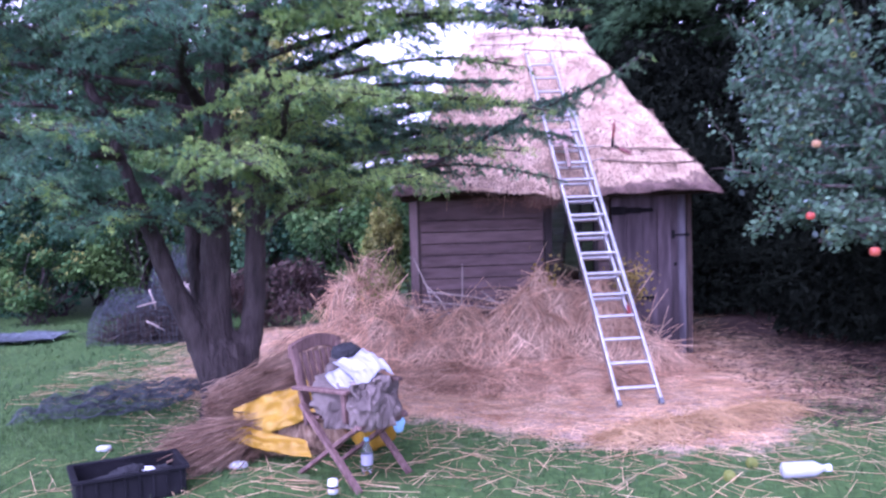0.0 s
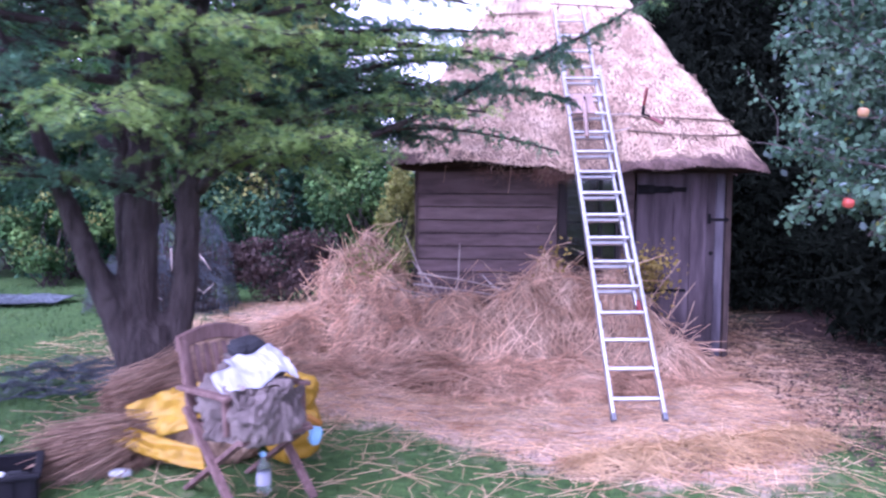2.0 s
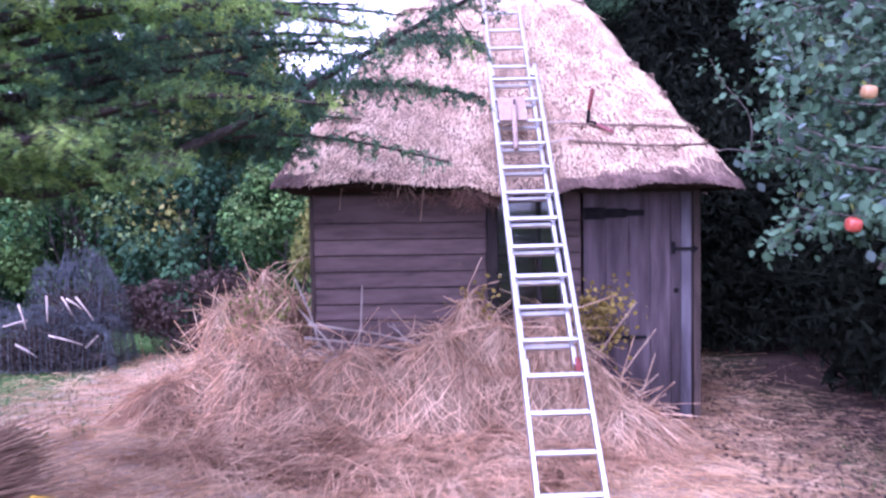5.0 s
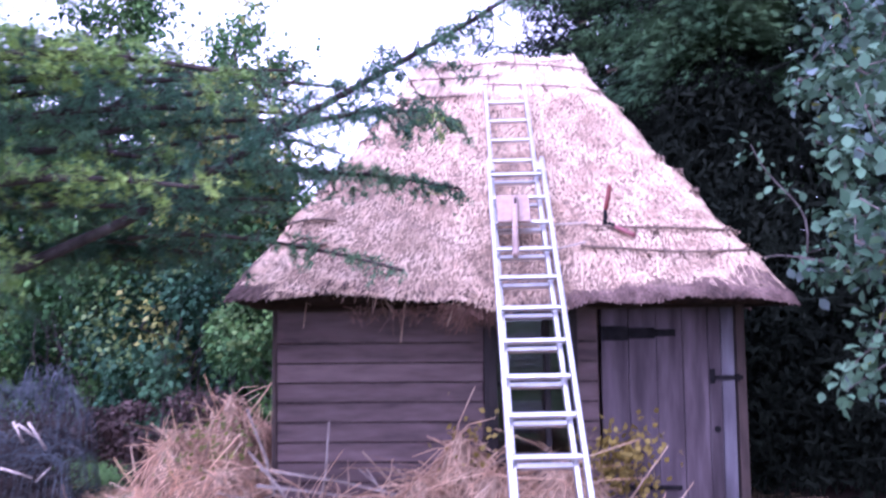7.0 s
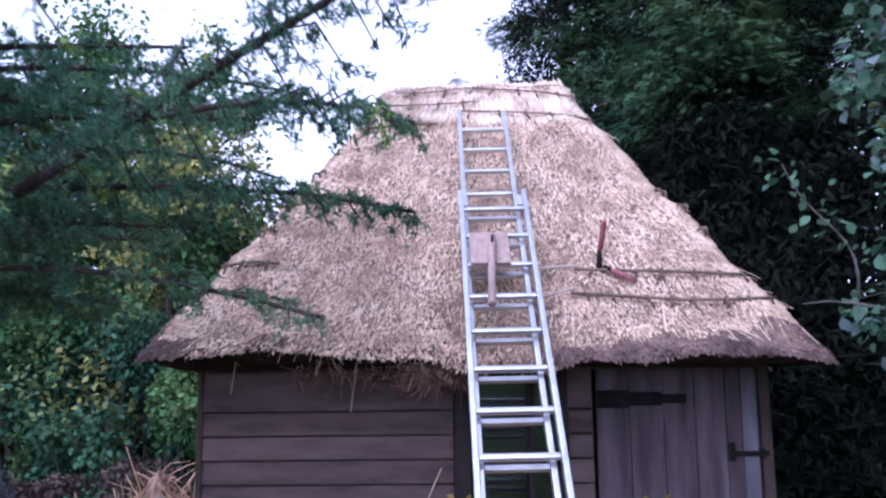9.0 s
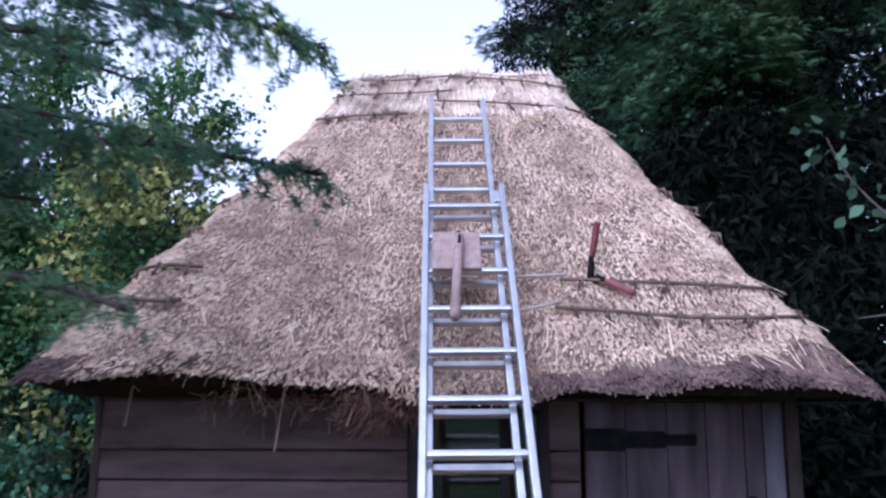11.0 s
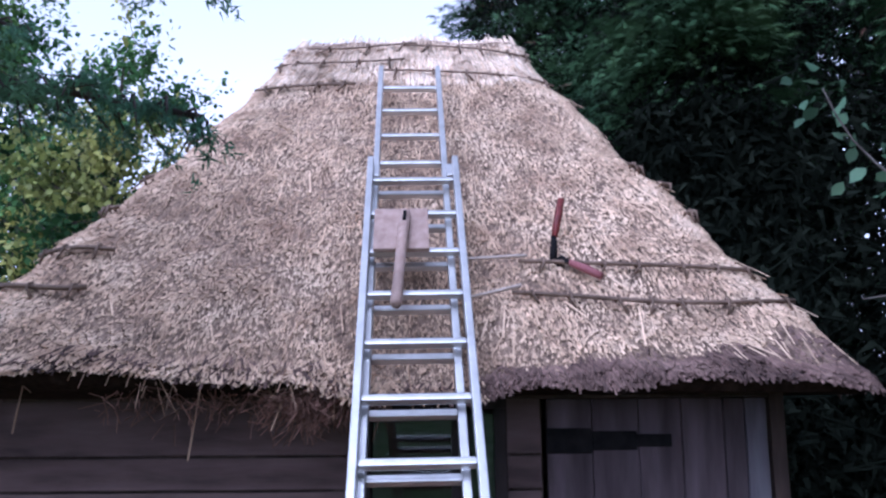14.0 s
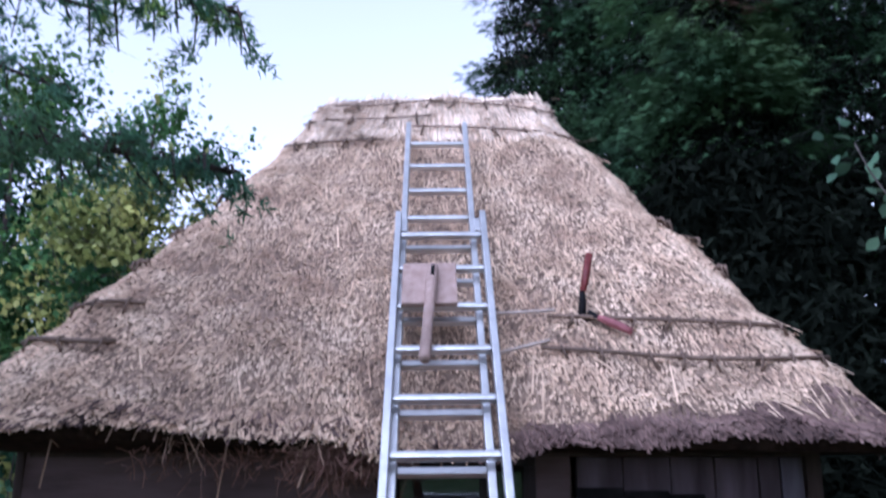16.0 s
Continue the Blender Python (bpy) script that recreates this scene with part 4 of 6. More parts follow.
def grass_lot(n, xlo, xhi, ylo, yhi, h, w):
    x, y = rng.uniform(xlo, xhi, n), rng.uniform(ylo, yhi, n)
    keep = (rng.random(n) > litter(x, y) * 0.97) & (rng.random(n) > bare(x, y))
    x, y = x[keep], y[keep]
    m = len(x)
    way = unit(np.stack([rng.normal(0, 0.4, m), rng.normal(0, 0.4, m), np.ones(m)], -1))
    a = rng.random(m) * math.tau
    return strewn(BLADE, np.stack([x, y, rise(x, y) - 0.005], -1), way, np.stack([np.cos(a), np.sin(a), np.zeros(m)], -1), np.stack([np.full(m, w), h * (0.5 + rng.random(m)), np.full(m, h)], -1))


lots = [grass_lot(26000, -3.2, 4.6, 4.0, 7.6, 0.045, 0.007), grass_lot(16000, -8, -0.8, 6.5, 15.5, 0.06, 0.012), grass_lot(4000, 3.6, 6.5, 5.5, 9, 0.06, 0.010)]
tagged(under("lawn_grass", raw_mesh("lawn_grass", *merged(*lots)), M_GRASS), "short green lawn grass", "grass", kind="stuff")


# dry leaf litter beside the hut, its colour darkened to paint the shade there
n = 9000
lx, ly = rng.uniform(3.5, 6.6, n), rng.uniform(6.4, 12.5, n)
tagged(under("leaf_litter", raw_mesh("leaf_litter", *strewn(SMALL_LEAF, np.stack([lx, ly, rise(lx, ly) + 0.012 + 0.02 * rng.random(n)], -1), rng.normal(0, 1, (n, 3)) * [1, 1, 0.15], rng.normal(0, 0.35, (n, 3)) + [0, 0, 1], np.full((n, 3), 1) * rng.uniform(0.025, 0.05, (n, 1)))), M_DEAD_LEAF),
       "dry brown leaf litter on bare ground, darkened for shade", "leaf litter", kind="stuff")

# golden swathe of fresh straw before the ladder
def swathe(x, y):
    t = (x - 1.65) / 1.9
    mid = 6.30 + 0.70 * t
    return np.clip(0.10 * np.exp(-((y - mid) / 0.18) ** 2) * smooth01(t * 4 + 0.5) * (1 - smooth01((t - 0.8) * 4)), 0, 1) + rise(x, y)


sx_, sy_ = np.meshgrid(np.linspace(1.2, 3.7, 60), np.linspace(5.7, 7.9, 50), indexing="ij")
q5 = (np.arange(59)[:, None] * 50 + np.arange(49)[None]).ravel()
swathe_ob = tagged(under("straw_swathe", raw_mesh("straw_swathe", np.stack([sx_, sy_, swathe(sx_, sy_) - 0.02], -1).reshape(-1, 3), np.stack([q5, q5 + 50, q5 + 51, q5 + 1], -1)), M_HAY_BED, smooth=True),
                   "low swathe of golden fresh straw on the ground", "straw", kind="stuff")
tagged(under("swathe_straws", raw_mesh("swathe_straws", *strew_on(7000, swathe, 1.2, 3.6, 5.8, 7.7, 0.32, 0.003, 0.08, lambda x, y: np.clip((swathe(x, y) - rise(x, y)) * 12, 0, 1))), M_HAY_GOLD, swathe_ob), kind="stuff")


# ---------- reed bundles by the cedar ----------
def reed_bundle(a, b, r0, r1, n, label, fan=0.0):
    """A tied bundle of reeds from its cut end a to b."""
    a, b = np.array(a), np.array(b)
    d = unit(b - a)
    e1 = unit(np.cross(d, [0, 0, 1.0]))
    e2 = np.cross(e1, d)
    core = tagged(part("reed_bundle", tube(bmesh.new(), [(a + d * 0.03).tolist(), ((a + b) / 2).tolist(), b.tolist()], [r0 * 0.8, (r0 + r1) * 0.4, r1 * 0.7], 12), M_HAY_BED, smooth=True), label, "reed bundle", "reed bundles")
    ang, rad = rng.random(n) * math.tau, np.sqrt(rng.random(n))
    off = (np.cos(ang) * rad)[:, None] * e1 + (np.sin(ang) * rad)[:, None] * e2
    st = a + off * r0 * (1 + 0.25 * rng.normal(size=(n, 1))) + d * rng.normal(0, 0.05, (n, 1))
    en = b + off * r1 * (1 + fan) + d * rng.normal(0, 0.08, (n, 1)) + rng.normal(0, 0.06, (n, 3))
    way = en - st + rng.normal(0, 0.03, (n, 3)) + (rng.random((n, 1)) < 0.08) * rng.normal(0, 0.12, (n, 3))
    tagged(under("reeds", raw_mesh("reeds", *strewn(CURVED, st, way, np.tile(e2, (n, 1)) + ball(n), np.stack([np.full(n, 0.0023), np.linalg.norm(way, axis=1), np.full(n, 0.0023)], -1))), M_REED, core), kind="stuff")
    return core


reed_bundle((-1.22, 6.22, 0.42), (-0.54, 6.63, 0.58), 0.16, 0.18, 4600, "tied bundle of dry reeds lying on a yellow tarpaulin")
reed_bundle((-0.86, 6.10, 0.32), (-1.36, 5.76, 0.17), 0.10, 0.15, 3000, "loose fanned bundle of dry reeds on the grass", 0.25)
part("bundle_rest", boxed((-0.72, 6.52, 0.24), (0.7, 0.28, 0.26), Euler((0, 0, radians(28))).to_matrix(), 0.03), M_HAY_BED, bpy.data.objects["reed_bundle"])


# ---------- crumpled cloth and sacks ----------
def crumple(name, centre, size, turn, material, seed, amount, parent=None, label="", grid=26, lump=3.0, flat=0.35):
    """A rounded, crumpled mass: a squashed superellipsoid with folds."""
    vs = []
    for i in range(grid + 1):
        for j in range(grid * 2):
            th, ph = math.pi * i / grid - math.pi / 2, math.tau * j / (grid * 2)
            c, s_ = math.copysign(abs(math.cos(th)) ** 0.6, math.cos(th)), math.copysign(abs(math.sin(th)) ** 0.7, math.sin(th))
            cx, cy = math.copysign(abs(math.cos(ph)) ** 0.65, math.cos(ph)), math.copysign(abs(math.sin(ph)) ** 0.65, math.sin(ph))
            p = Vector((c * cx, c * cy, s_))
            k1 = noise.noise(p * lump + Vector((seed, 0, 0)))
            k2 = 1 - abs(noise.noise(p * lump * 2.1 + Vector((0, seed, 0)))) * 2
            p = p * (1 + amount * k1 + amount * 0.5 * k2)
            p = Vector((p.x * size[0] / 2, p.y * size[1] / 2, p.z * size[2] / 2))
            vs.append(tuple(Vector(centre) + turn.to_matrix() @ p))
    w = grid * 2
    fs = [(i * w + j, i * w + (j + 1) % w, (i + 1) * w + (j + 1) % w, (i + 1) * w + j) for i in range(grid) for j in range(w)]
    return under(name, raw_mesh(name, vs, fs), material, parent, label, True)


def drape(name, origin, u, v, nu_, nv_, material, seed, amount, sag, thick, parent=None, label=""):
    """A sheet of cloth spanned by u and v with folds, given real thickness."""
    o, u, v = Vector(origin), Vector(u), Vector(v)
    nn = u.cross(v).normalized()
    top, bot = [], []
    for i in range(nu_ + 1):
        for j in range(nv_ + 1):
            a, b = i / nu_, j / nv_
            f = amount * noise.noise(Vector((a * 3.2 + seed, b * 2.1, 0))) + amount * 0.6 * (1 - 2 * abs(noise.noise(Vector((a * 6 + seed, b * 3 + a * 2, 3)))))
            p = o + u * a + v * (b + 0.06 * noise.noise(Vector((a * 4, seed, 0)))) + nn * f + Vector((0, 0, -sag * (b ** 2) * (0.6 + 0.4 * math.sin(a * 5 + seed))))
            top.append(tuple(p + nn * thick / 2))
            bot.append(tuple(p - nn * thick / 2))
    n1, w, fs = len(top), nv_ + 1, []
    for i in range(nu_):
        for j in range(nv_):
            q0 = i * w + j
            fs += [(q0, q0 + w, q0 + w + 1, q0 + 1), (n1 + q0, n1 + q0 + 1, n1 + q0 + w + 1, n1 + q0 + w)]
    for i in range(nu_):
        for j in (0, nv_):
            q0 = i * w + j
            fs.append((q0, q0 + w, n1 + q0 + w, n1 + q0))
    for j in range(nv_):
        for i in (0, nu_):
            q0 = i * w + j
            fs.append((q0, q0 + 1, n1 + q0 + 1, n1 + q0))
    return under(name, raw_mesh(name, top + bot, fs), material, parent, label, True)


# ---------- garden chair with clothes ----------
# seat corner points: back edge runs from the near-left to the far-left, the seat opens to the right
CH = Vector((-0.235, 5.55, 0.10))
chair = empty("garden_chair", "folding slatted wooden garden chair, grey-brown and worn", "chair", at=CH)
fwd = Vector((0.74, -0.67, 0)).normalized()
lat = Vector((0.67, 0.74, 0)).normalized()


def cp(f, s_, z):
    return CH + fwd * f + lat * (s_ * 0.86) + Vector((0, 0, z))


for s_ in (-0.25, 0.25):
    part("back_post", beam(bmesh.new(), cp(-0.20, s_, 0.36), cp(-0.34, s_ * 0.92, 0.84), 0.03, 0.05, lat, 0.008), M_TEAK, chair)
    part("leg", beam(bmesh.new(), cp(0.24, s_ * 0.96, 0.40), cp(-0.34, s_ * 0.96, 0.0), 0.028, 0.05, lat, 0.008), M_TEAK, chair)
    part("leg", beam(bmesh.new(), cp(-0.24, s_ * 1.1, 0.50), cp(0.26, s_ * 1.1, 0.0), 0.028, 0.05, lat, 0.008), M_TEAK, chair)
    part("armrest", beam(bmesh.new(), cp(-0.30, s_ * 1.12, 0.60), cp(0.20, s_ * 1.12, 0.62), 0.055, 0.025, Vector((0, 0, 1)), 0.008), M_TEAK, chair)
    part("arm_post", beam(bmesh.new(), cp(0.16, s_ * 1.08, 0.42), cp(0.15, s_ * 1.1, 0.61), 0.03, 0.04, lat, 0.008), M_TEAK, chair)
bm = bmesh.new()
rail = []
for i in range(13):
    t = i / 12
    c = cp(-0.345, -0.265 + 0.53 * t, 0.825 + 0.05 * math.sin(math.pi * t))
    rail.append([bm.verts.new(c + fwd * f + Vector((0, 0, z))) for f, z in ((-0.015, -0.037), (-0.010, -0.042), (0.010, -0.042), (0.015, -0.037), (0.015, 0.037), (0.010, 0.042), (-0.010, 0.042), (-0.015, 0.037))])
for a, b in zip(rail, rail[1:]):
    for k in range(8):
        bm.faces.new((a[k], a[(k + 1) % 8], b[(k + 1) % 8], b[k]))
bm.faces.new(rail[0][::-1])
bm.faces.new(rail[-1])
part("top_rail", bm, M_TEAK, chair, "gently curved top rail")
part("lower_rail", beam(bmesh.new(), cp(-0.235, -0.25, 0.47), cp(-0.235, 0.25, 0.47), 0.028, 0.05, fwd, 0.006), M_TEAK, chair)
for i in range(7):
    s_ = -0.20 + i * 0.40 / 6
    part("back_slat", beam(bmesh.new(), cp(-0.235, s_, 0.48), cp(-0.34, s_, 0.81), 0.036, 0.014, lat.cross(Vector((0, 0, 1))), 0.004), M_TEAK, chair)
for i in range(7):
    f = -0.20 + i * 0.44 / 6
    part("seat_slat", beam(bmesh.new(), cp(f, -0.25, 0.42), cp(f, 0.25, 0.42), 0.05, 0.018, Vector((0, 0, 1)), 0.005), M_TEAK, chair)
part("front_rail", beam(bmesh.new(), cp(0.25, -0.26, 0.40), cp(0.25, 0.26, 0.40), 0.025, 0.055, fwd, 0.006), M_TEAK, chair)

jacket = empty("khaki_jacket", "crumpled khaki work jacket heaped on the chair", "jacket", at=cp(0.05, 0, 0.45))
crumple("body", cp(-0.02, -0.02, 0.54), (0.40, 0.40, 0.26), Euler((0.15, 0.25, -0.6)), M_KHAKI, 3.1, 0.2, jacket, grid=34, lump=4.5)
crumple("sleeve", cp(0.20, -0.10, 0.50), (0.17, 0.30, 0.22), Euler((0.3, 0.1, -0.2)), M_KHAKI, 8.4, 0.26, jacket, grid=28, lump=4.5)
crumple("pocket", cp(0.15, 0.08, 0.56), (0.16, 0.18, 0.20), Euler((0.2, 0.2, -0.5)), M_KHAKI, 1.4, 0.26, jacket, grid=24, lump=4.0)
crumple("hood", cp(-0.10, 0.10, 0.66), (0.26, 0.30, 0.18), Euler((0.1, 0.4, -0.5)), M_KHAKI, 5.5, 0.24, jacket, grid=28, lump=4.5)
drape("front_flap", cp(0.21, -0.27, 0.66), lat * 0.30 + fwd * 0.04, Vector((0.06, -0.05, -0.27)), 34, 22, M_KHAKI, 4.2, 0.075, 0.02, 0.012, jacket)
drape("hem", cp(0.22, -0.07, 0.60), lat * 0.26 + Vector((0, 0, 0.02)), Vector((0.05, -0.03, -0.22)), 34, 22, M_KHAKI, 9.2, 0.08, 0.03, 0.012, jacket)
drape("collar", cp(-0.02, -0.26, 0.64), fwd * 0.26 + lat * 0.04, Vector((-0.03, -0.05, -0.24)), 30, 20, M_KHAKI, 7.1, 0.07, 0.02, 0.012, jacket)
shirt = empty("white_shirt", "white shirt thrown over a khaki jacket", "shirt", at=cp(0.05, 0, 0.75))
drape("shirt_body", cp(-0.08, -0.12, 0.765), lat * 0.30 + Vector((0, 0, 0.05)), fwd * 0.26 + Vector((0, 0, -0.06)), 30, 22, M_WHITE, 1.7, 0.03, 0.10, 0.008, shirt)
drape("shirt_sleeve", cp(-0.03, -0.24, 0.70), lat * 0.22 + Vector((0, 0, 0.07)), fwd * 0.24 + Vector((0, 0, -0.17)), 22, 18, M_WHITE, 6.3, 0.03, 0.03, 0.008, shirt)
tagged(crumple("black_cap", cp(-0.13, 0.08, 0.785), (0.14, 0.19, 0.11), Euler((0.2, 0.3, -0.6)), M_BLACK, 2.2, 0.2, lump=4.0), "black cloth cap on top of the clothes", "cap")

# ---------- yellow tarpaulin, bottle, crate, netting and litter ----------
tarp = empty("yellow_tarpaulin", "bright yellow tarpaulin sack, folded under the reed bundles", "tarpaulin", at=(-0.6, 6.0, 0.12))
drape("sheet", (-1.10, 6.02, 0.48), (0.56, -0.04, 0.20), (0.06, -0.12, -0.22), 30, 20, M_YELLOW, 1.2, 0.05, 0.02, 0.008, tarp)
drape("folded_edge", (-1.16, 5.88, 0.42), (0.58, -0.10, -0.12), (0.05, -0.08, -0.10), 30, 10, M_YELLOW, 5.2, 0.035, 0.02, 0.008, tarp)
crumple("sack", (-0.12, 6.14, 0.30), (0.32, 0.22, 0.34), Euler((0, 0, 0.5)), M_YELLOW, 4.4, 0.14, tarp)
crumple("sack_top", (-0.08, 6.14, 0.54), (0.20, 0.16, 0.20), Euler((0, 0.3, 0.2)), M_YELLOW, 9.4, 0.2, tarp)
crumple("fill", (-0.72, 6.10, 0.25), (0.8, 0.30, 0.30), Euler((0, 0, 0.15)), M_HAY_BED, 7.7, 0.12, tarp)
part("strap", tube(bmesh.new(), [(-0.10, 5.98, 0.44), (0.0, 5.98, 0.43), (0.08, 6.0, 0.38)], 0.018, 7), mat("orange_strap", [(0.35, 0.14, 0.02), (0.48, 0.22, 0.04)], 9, 0.6), tarp, "orange-brown strap", True)
tagged(crumple("blue_bag", (0.06, 5.90, 0.34), (0.07, 0.06, 0.10), Euler((0, 0.2, 0.4)), M_BLUE, 3.9, 0.15), "small pale blue plastic bag by the tarpaulin", "bag")


def turned(name, centre, profile, material, parent, label="", seg=20, tilt=None):
    bm = bmesh.new()
    t = tilt.to_matrix() if tilt else Matrix.Identity(3)
    rings_ = [[bm.verts.new(Vector(centre) + t @ Vector((r * math.cos(k * math.tau / seg), r * math.sin(k * math.tau / seg), z))) for k in range(seg)] for r, z in profile]
    for a, b in zip(rings_, rings_[1:]):
        for k in range(seg):
            bm.faces.new((a[k], a[(k + 1) % seg], b[(k + 1) % seg], b[k]))
    bm.faces.new(rings_[0][::-1])
    bm.faces.new(rings_[-1])
    return part(name, bm, material, parent, label, True)


bottle = empty("water_bottle", "clear plastic water bottle with blue cap standing on the grass", "bottle", at=(-0.16, 5.55, 0.12))
BC = (-0.16, 5.55, 0.115)
turned("body", BC, ((0.03, 0), (0.038, 0.01), (0.038, 0.09), (0.034, 0.10), (0.038, 0.11), (0.037, 0.16), (0.015, 0.20), (0.014, 0.215)), M_BOTTLE, bottle)
turned("label_band", BC, ((0.039, 0.06), (0.0392, 0.07), (0.0392, 0.125), (0.039, 0.13)), M_WHITE, bottle, "pale label")
turned("cap", BC, ((0.016, 0.215), (0.0165, 0.218), (0.0165, 0.235), (0.015, 0.238)), M_BLUE, bottle, "blue cap")

crate = empty("plastic_crate", "shallow black plastic crate lying on the grass", "crate", at=(-1.62, 5.33, 0.12))
CR = Matrix.Translation((-1.62, 5.30, 0.125)) @ Euler((0, 0, radians(24))).to_matrix().to_4x4()


def in_crate(c, s_, bev=0.006):
    return boxed(CR @ Vector(c), s_, CR.to_3x3(), bev)


part("base", in_crate((0, 0, 0.012), (0.62, 0.40, 0.02)), M_CRATE, crate)
for c, s_ in (((0, -0.195, 0.10), (0.62, 0.016, 0.155)), ((0, 0.195, 0.10), (0.62, 0.016, 0.155)), ((-0.305, 0, 0.10), (0.016, 0.374, 0.155)), ((0.305, 0, 0.10), (0.016, 0.374, 0.155))):
    part("side", in_crate(c, s_), M_CRATE, crate)
for c, s_ in (((0, -0.2, 0.185), (0.66, 0.04, 0.02)), ((0, 0.2, 0.185), (0.66, 0.04, 0.02)), ((-0.315, 0, 0.186), (0.04, 0.36, 0.02)), ((0.315, 0, 0.186), (0.04, 0.36, 0.02))):
    part("rim", in_crate(c, s_), M_CRATE, crate)
for i in range(8):
    part("rib", in_crate((-0.28 + 0.08 * i, -0.207, 0.10), (0.012, 0.012, 0.14), 0.003), M_CRATE, crate)
for c, r_ in (((-0.12, 0.02, 0.07), 0.10), ((0.14, -0.04, 0.08), 0.11), ((0.02, 0.08, 0.10), 0.09)):
    tagged(crumple("dark_sack", CR @ Vector(c), (r_ * 2.2, r_ * 1.7, r_ * 1.3), Euler((0.1, 0.2, r_ * 30)), M_BLACK, r_ * 77, 0.25), "crumpled black sacking lying in the crate", "sack", "sacks in the crate")
tagged(crumple("plastic_glove", (-1.46, 5.30, 0.25), (0.10, 0.13, 0.06), Euler((0.3, 0.5, 0.9)), M_PAPER, 1.3, 0.3), "crumpled white plastic glove hung in the crate", "glove")
tagged(crumple("crumpled_wrapper", (-1.03, 5.74, 0.15), (0.11, 0.07, 0.05), Euler((0, 0, 0.3)), M_PAPER, 2.3, 0.3), "crumpled white wrapper on the grass", "wrapper")
tagged(crumple("crumpled_paper", (-2.1, 6.34, 0.15), (0.09, 0.06, 0.035), Euler((0, 0, 0.3)), M_PAPER, 7.3, 0.3), "small crumpled paper scrap on the grass", "paper")
drink = empty("drink_can", "small white and dark drink can on the grass", "can", at=(-0.36, 5.14, 0.13))
turned("can_body", (-0.36, 5.14, 0.127), ((0.024, 0), (0.031, 0.008), (0.031, 0.082), (0.026, 0.09)), M_PAPER, drink)
turned("can_band", (-0.36, 5.14, 0.127), ((0.0315, 0.035), (0.0318, 0.037), (0.0318, 0.05), (0.0315, 0.052)), M_BLACK, drink, "dark printed band")
big_bottle = empty("plastic_bottle", "milky white plastic bottle lying on straw and grass", "bottle", at=(2.68, 5.27, 0.05))
side_lay = Euler((0, radians(88), radians(-4)))
turned("body", (2.52, 5.29, 0.075), ((0.03, 0), (0.052, 0.012), (0.052, 0.21), (0.02, 0.27), (0.02, 0.285)), M_MILKY, big_bottle, tilt=side_lay)
turned("cap", (2.52, 5.29, 0.075), ((0.024, 0.285), (0.025, 0.287), (0.025, 0.315), (0.022, 0.32)), M_PAPER, big_bottle, "white screw cap", tilt=side_lay)
for cx, cy in ((2.46, 5.6), (2.2, 5.35)):
    tagged(crumple("fallen_apple", (cx, cy, 0.035), (0.075, 0.075, 0.07), Euler((0.3, 0.2, 0)), M_LEAF_YELLOW, cx, 0.03, grid=10), "pale yellow windfall apple on the ground", "apple", "windfall apples")



def netting(name, place, nu_, nv_, r, parent=None, label=""):
    """Knotted garden netting: every cord of the mesh between the knots place(a, b), a and b from 0 to 1."""
    P = np.array([[place(i / nu_, j / nv_) for j in range(nv_ + 1)] for i in range(nu_ + 1)])
    st, en = np.concatenate([P[:-1].reshape(-1, 3), P[:, :-1].reshape(-1, 3)]), np.concatenate([P[1:].reshape(-1, 3), P[:, 1:].reshape(-1, 3)])
    k_ = len(st)
    ob = under(name, raw_mesh(name, *strewn(CHIP, st, en - st, ball(k_), np.stack([np.full(k_, r), np.linalg.norm(en - st, axis=1), np.full(k_, r)], -1))), M_NET, parent, label)
    return tagged(ob, kind="stuff") if parent else ob


def rumple(a, b, seed, amount, f=5.0):
    return amount * (noise.noise(Vector((a * f + seed, b * f, 0))) + 0.6 * noise.noise(Vector((a * f * 2.6, b * f * 2.6 + seed, 2))))


def lying_net(a, b):
    """Folded netting trodden into the grass, with three loose folds."""
    x, y = -3.1 + 1.15 * a + 0.35 * b + rumple(a, b, 3, 0.12), 7.05 + 0.25 * a + 1.55 * b + rumple(b, a, 8, 0.12)
    return x, y, float(rise(x, y)) + 0.05 + abs(rumple(a, b, 5, 0.14, 4.0))


tagged(netting("garden_net", lying_net, 80, 62, 0.0022), "dark grey-blue garden netting trodden into the lawn", "netting")
tagged(drape("ground_sheet", (-6.6, 12.7, 0.03), (1.6, 0.1, 0.02), (0.2, 0.8, 0.02), 30, 20, M_NET, 5.7, 0.05, -0.01, 0.012), "grey-blue sheet spread on the lawn", "sheet")

# ---------- brush pile under netting ----------
pile = empty("brush_pile", "heap of dark cut brushwood with pale split sticks under netting", "brush pile", at=(-3.3, 12.8, 0))
n = 2600
bc = np.where(rng.random((n, 1)) < 0.75, [-3.3, 12.75, 0.12], [-2.98, 12.95, 0.55])
bp_ = bc + ball(n) * np.where(bc[:, 2:] < 0.5, [0.85, 0.42, 0.40], [0.40, 0.30, 0.40])
bp_[:, 2] = np.abs(bp_[:, 2])
bl = rng.uniform(0.12, 0.4, n)
tagged(under("brushwood", raw_mesh("brushwood", *strewn(STALK, bp_, rng.normal(0, 1, (n, 3)) * [1, 0.8, 0.5], rng.normal(0, 1, (n, 3)), np.stack([np.full(n, 0.007), bl, np.full(n, 0.007)], -1))), M_TWIG, pile, "tangled dark brushwood"), kind="stuff")


